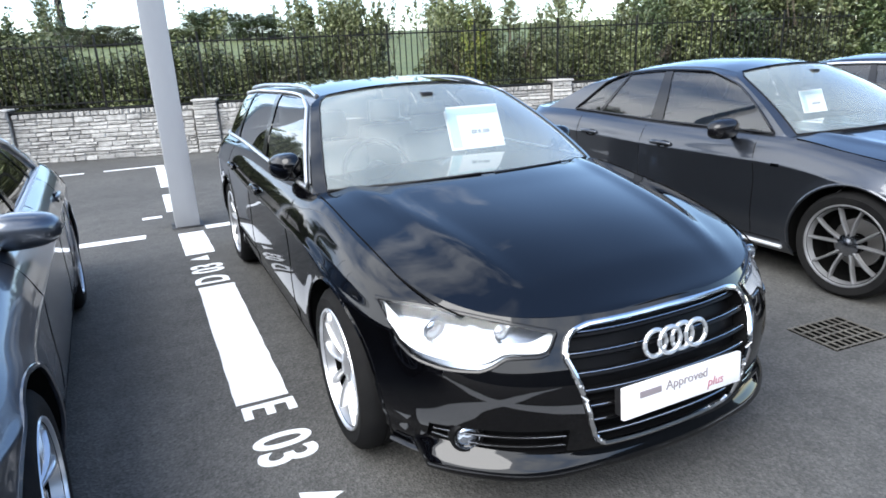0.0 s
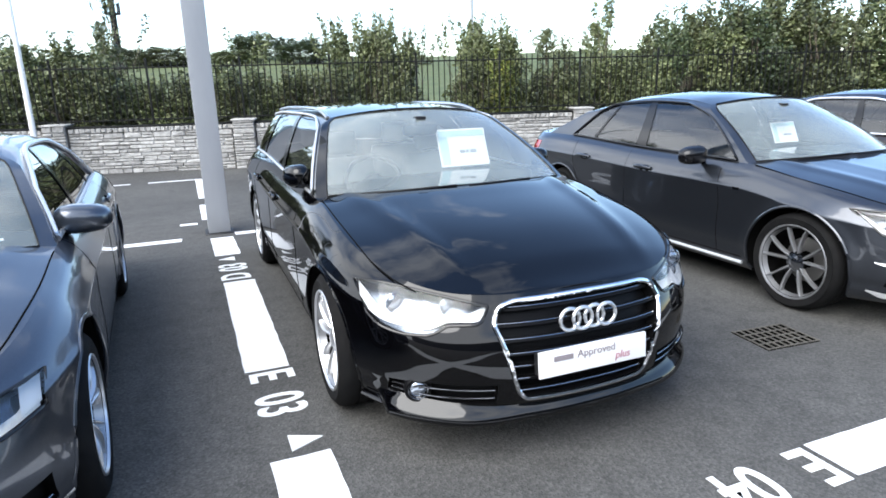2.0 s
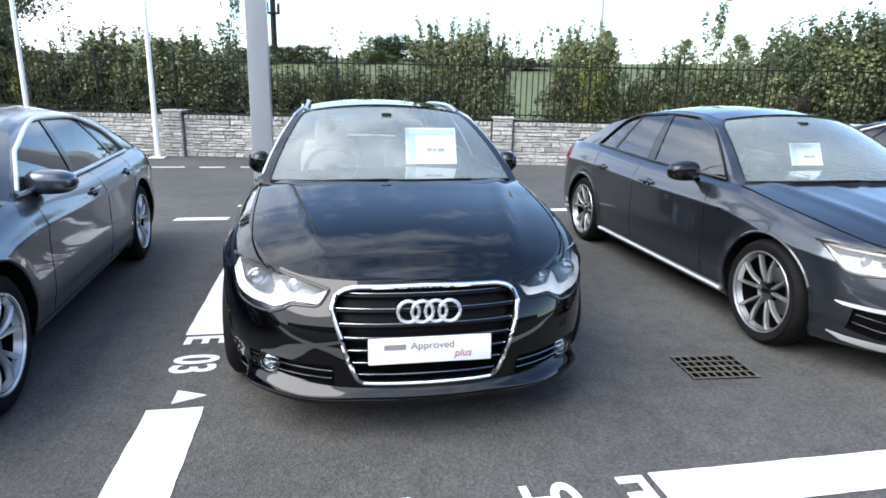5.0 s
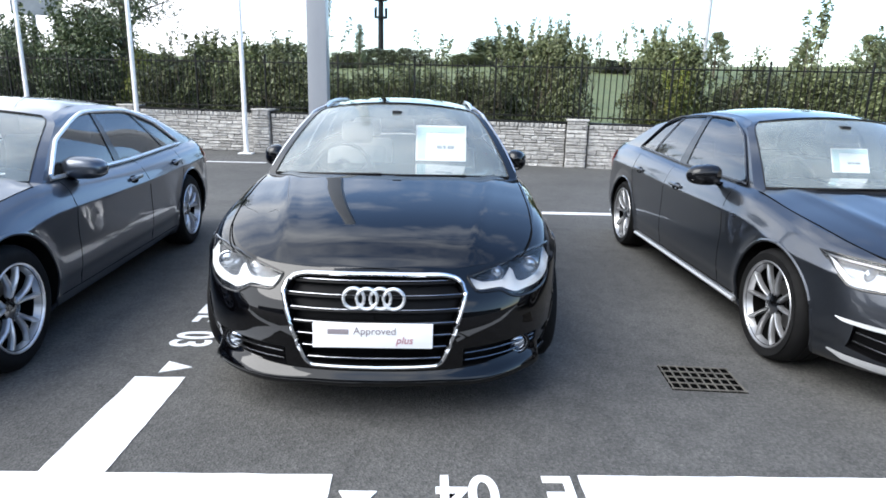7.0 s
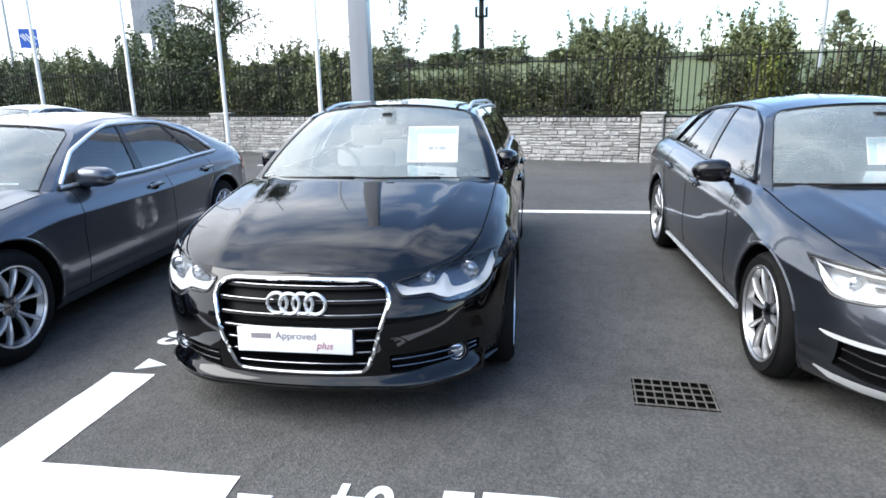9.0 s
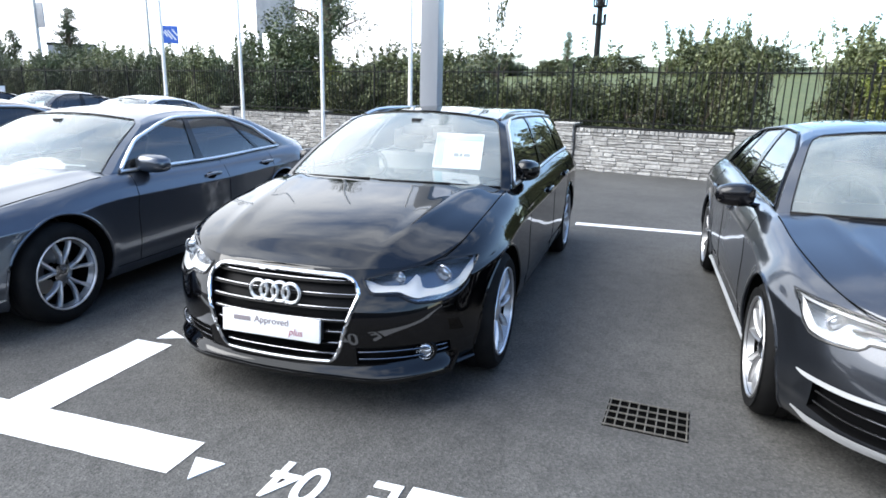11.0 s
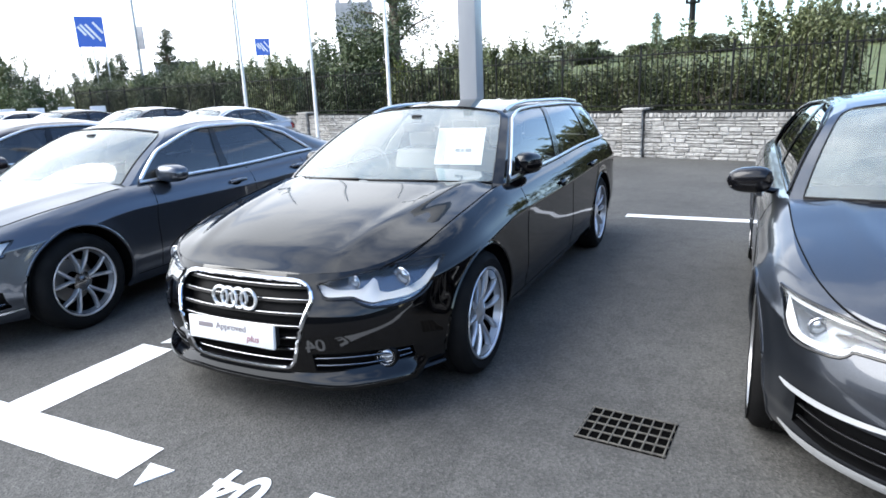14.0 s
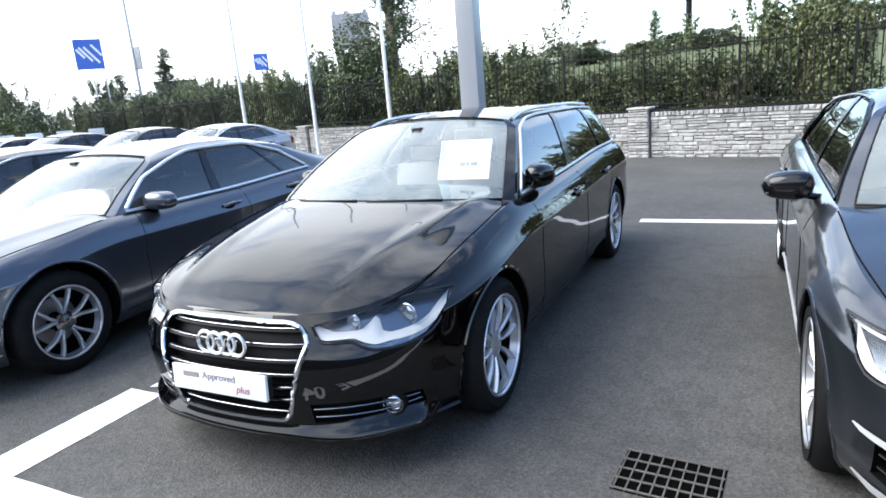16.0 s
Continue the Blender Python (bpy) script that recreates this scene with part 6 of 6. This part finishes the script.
# the tree line on the far side of the car park
for n, (x, y, s, kind) in enumerate([(-60 + 1.9 * k + 1.2 * math.sin(k * 2.3), 2.0 + 2.6 * k, 1.15 + 0.35 * math.sin(k * 1.7), (0, 4, 2, 0, 2)[k % 5]) for k in range(17)] + [(-74 + 2.0 * k, 6.0 + 4.0 * k, 1.7 + 0.4 * math.sin(k * 2.9), (2, 4, 0)[k % 3]) for k in range(14)]):
    o = copy_thing(SHRUBS[kind], Matrix())
    o.matrix_world = pose(x, y, -0.2, 0, 0, (n * 83) % 360) @ Matrix.Scale(s, 4)
    tagged(o, "rough green bush in a far tree line", group="background bushes")

# slender saplings that stick out over the hedge
sap = shrub(55, 0.8, 0.6, 2.5, LEAF, 40, "thin sapling sticking out over the hedge", "sapling", "sapling", 6, 0.085, 7, 0.20)
sap.matrix_world = WALL_AT @ pose(7.4, 1.5, 0.1)
tall = copy_thing(sap, Matrix())
tall.matrix_world = WALL_AT @ pose(-4.0, 3.6, 0.1) @ Matrix.Diagonal((0.8, 0.8, 1.75, 1))
for x, s, y in ((12.6, 1.3, 1.8), (13.6, 1.38, 2.2), (-3.4, 1.2, 2.2), (8.9, 1.38, 2.0), (-0.2, 1.1, 2.4), (-7.0, 1.15, 2.0)):
    o = copy_thing(sap, Matrix())
    o.matrix_world = WALL_AT @ pose(x, y, 0.1, 0, 0, x * 50) @ Matrix.Scale(s, 4)

# ---- flagpoles, signs and masts ----
flagpole = thing("flagpole", pose(-4.32, 13.28, ground_height(13.2)), "tall white flagpole on a bolted base plate", "flagpole", "white flagpoles")
part("pole", tube(bmesh.new(), [(0, 0, 0), (0, 0, 4), (0, 0, 9)], lambda t: lerp(0.062, 0.035, t), 16), WHITE_STEEL, flagpole)
part("base_plate", box(bmesh.new(), -0.17, 0.17, -0.17, 0.17, 0, 0.03, 0.006, 1), WHITE_STEEL, flagpole)
for x, y in ((-7.36, 14.20), (-10.54, 14.88), (-13.41, 14.85)):
    copy_thing(flagpole, pose(x, y, ground_height(y)))

BLUE = material("blue sign face", (0.02, 0.10, 0.52), 0.4, 0.0, 0.3)
SIGN_WHITE = material("white sign print", (0.8, 0.8, 0.82), 0.4)
GALV = material("galvanised steel", (0.38, 0.39, 0.40), 0.45, 0.7)
CONCRETE = material("grey cladding", (0.30, 0.31, 0.33), 0.8)
mottled(CONCRETE, ((0.3, (0.24, 0.25, 0.27)), (0.7, (0.36, 0.37, 0.39))), 1.5)


def blue_sign(place, high):
    s = thing("blue_sign", place, "square blue sign with white diagonal stripes on three poles", "sign", "blue signs")
    for x in (-0.85, 0, 0.85):
        part("sign_pole", tube(bmesh.new(), [(x, 0.05, 0), (x, 0.05, high)], 0.05, 8), GALV, s)
    panel = part("sign_panel", box(bmesh.new(), -0.95, 0.95, -0.04, 0.04, high - 2.2, high, 0.01, 1), BLUE, s)
    for k, (x, z, n) in enumerate(((-0.55, 0.35, 0.8), (-0.2, 0.3, 1.3), (0.2, 0.25, 1.5), (0.55, 0.6, 1.0))):
        bm = box(bmesh.new(), -0.08, 0.08, -0.055, -0.042, -n / 2, n / 2)
        bmesh.ops.rotate(bm, verts=bm.verts, cent=(0, 0, 0), matrix=Matrix.Rotation(radians(-38), 3, "Y"))
        bmesh.ops.translate(bm, verts=bm.verts, vec=(x, 0, high - 1.9 + z + 0.5))
        part("stripe", bm, SIGN_WHITE, panel)


blue_sign(pose(-43.4, 31.65, -0.1, 0, 0, 53), 8.0)
blue_sign(pose(-58.3, 68.1, 0.0, 0, 0, 42), 9.2)


def column(place, high, radius, label):
    c = thing("street_lamp", place, label, "street lamp")
    part("column", tube(bmesh.new(), [(0, 0, 0), (0, 0, high * 0.5), (0, 0, high)], lambda t: radius * (1 - 0.4 * t), 10), GALV, c)
    part("lamp_head", box(bmesh.new(), -0.12, 0.12, -0.9, 0.1, high - 0.06, high + 0.06, 0.03), GALV, c)
    return c


column(pose(19.79, 43.7, 0.5), 14, 0.17, "tall galvanised street lamp column in the field")
lamp = column(pose(-28.5, 23.35, -0.1), 9, 0.11, "galvanised street lamp column with a small sign")
part("small_sign", box(bmesh.new(), 0.12, 0.55, -0.03, 0.03, 4.4, 5.6, 0.01), CONCRETE, lamp)
column(pose(-26.6, 29.0, -0.1), 11, 0.09, "thin galvanised street lamp column")

mast = thing("radio_mast", pose(-22.6, 300, 6), "dark radio mast with three platforms of antennas far off", "mast")
part("mast_shaft", tube(bmesh.new(), [(0, 0, 0), (0, 0, 36), (0, 0, 68)], lambda t: lerp(1.5, 0.8, t), 8), RAIL, mast)
for z in (27.0, 34.5, 42.0):
    bm = bmesh.new()
    lathe(bm, [(0.0, z), (3.0, z), (3.0, z + 0.6), (0.0, z + 0.6)], 10, axis="z")
    part("platform", bm, RAIL, mast)
    for k in range(6):
        a = k * math.pi / 3 + z
        part("antenna", box(bmesh.new(), 2.8 * math.cos(a) - 0.3, 2.8 * math.cos(a) + 0.3, 2.8 * math.sin(a) - 0.3, 2.8 * math.sin(a) + 0.3, z + 0.5, z + 4.6, 0.1), RAIL, mast)

hoarding = thing("sign_tower", pose(-21.5, 34.5, 0, 0, 0, 30), "grey metal sign tower beyond the trees", "sign")
part("tower_panel", box(bmesh.new(), -1.2, 1.2, -0.2, 0.2, 5.0, 7.2, 0.02), CONCRETE, hoarding)
for x in (-1.0, -0.2, 1.0):
    part("tower_leg", box(bmesh.new(), x - 0.12, x + 0.12, -0.15, 0.15, 0, 7.4, 0.02), CONCRETE, hoarding)
shed = thing("far_building", pose(-66, 60, 0, 0, 0, 45), "low grey flat-roofed building far off", "building")
part("building_wall", box(bmesh.new(), -2.5, 2.5, -2, 2, 0, 6.0, 0.02), CONCRETE, shed)
part("roof_edge", box(bmesh.new(), -2.6, 2.6, -2.1, 2.1, 6.0, 6.3, 0.02), ALLOY_DARK, shed)
for k in range(3):
    part("window", box(bmesh.new(), -1.9 + 1.5 * k, -1.0 + 1.5 * k, -2.03, -1.98, 3.6, 5.0, 0.0), GLOSS_BLACK, shed)

# small white boards on posts in front of the far row
for x, y in ((-19.65, 10.61), (-19.24, 11.30), (-18.76, 12.03), (-18.22, 12.81)):
    board = thing("price_board", pose(x, y, ground_height(y), 0, 0, 58), "small white board on a thin post among far cars", "sign", "white boards")
    part("board", box(bmesh.new(), -0.24, 0.24, -0.01, 0.01, 1.38, 1.58, 0.004, 1), SIGN_WHITE, board)
    part("board_post", tube(bmesh.new(), [(0, 0.02, 0), (0, 0.02, 1.5)], 0.015, 6), GALV, board)
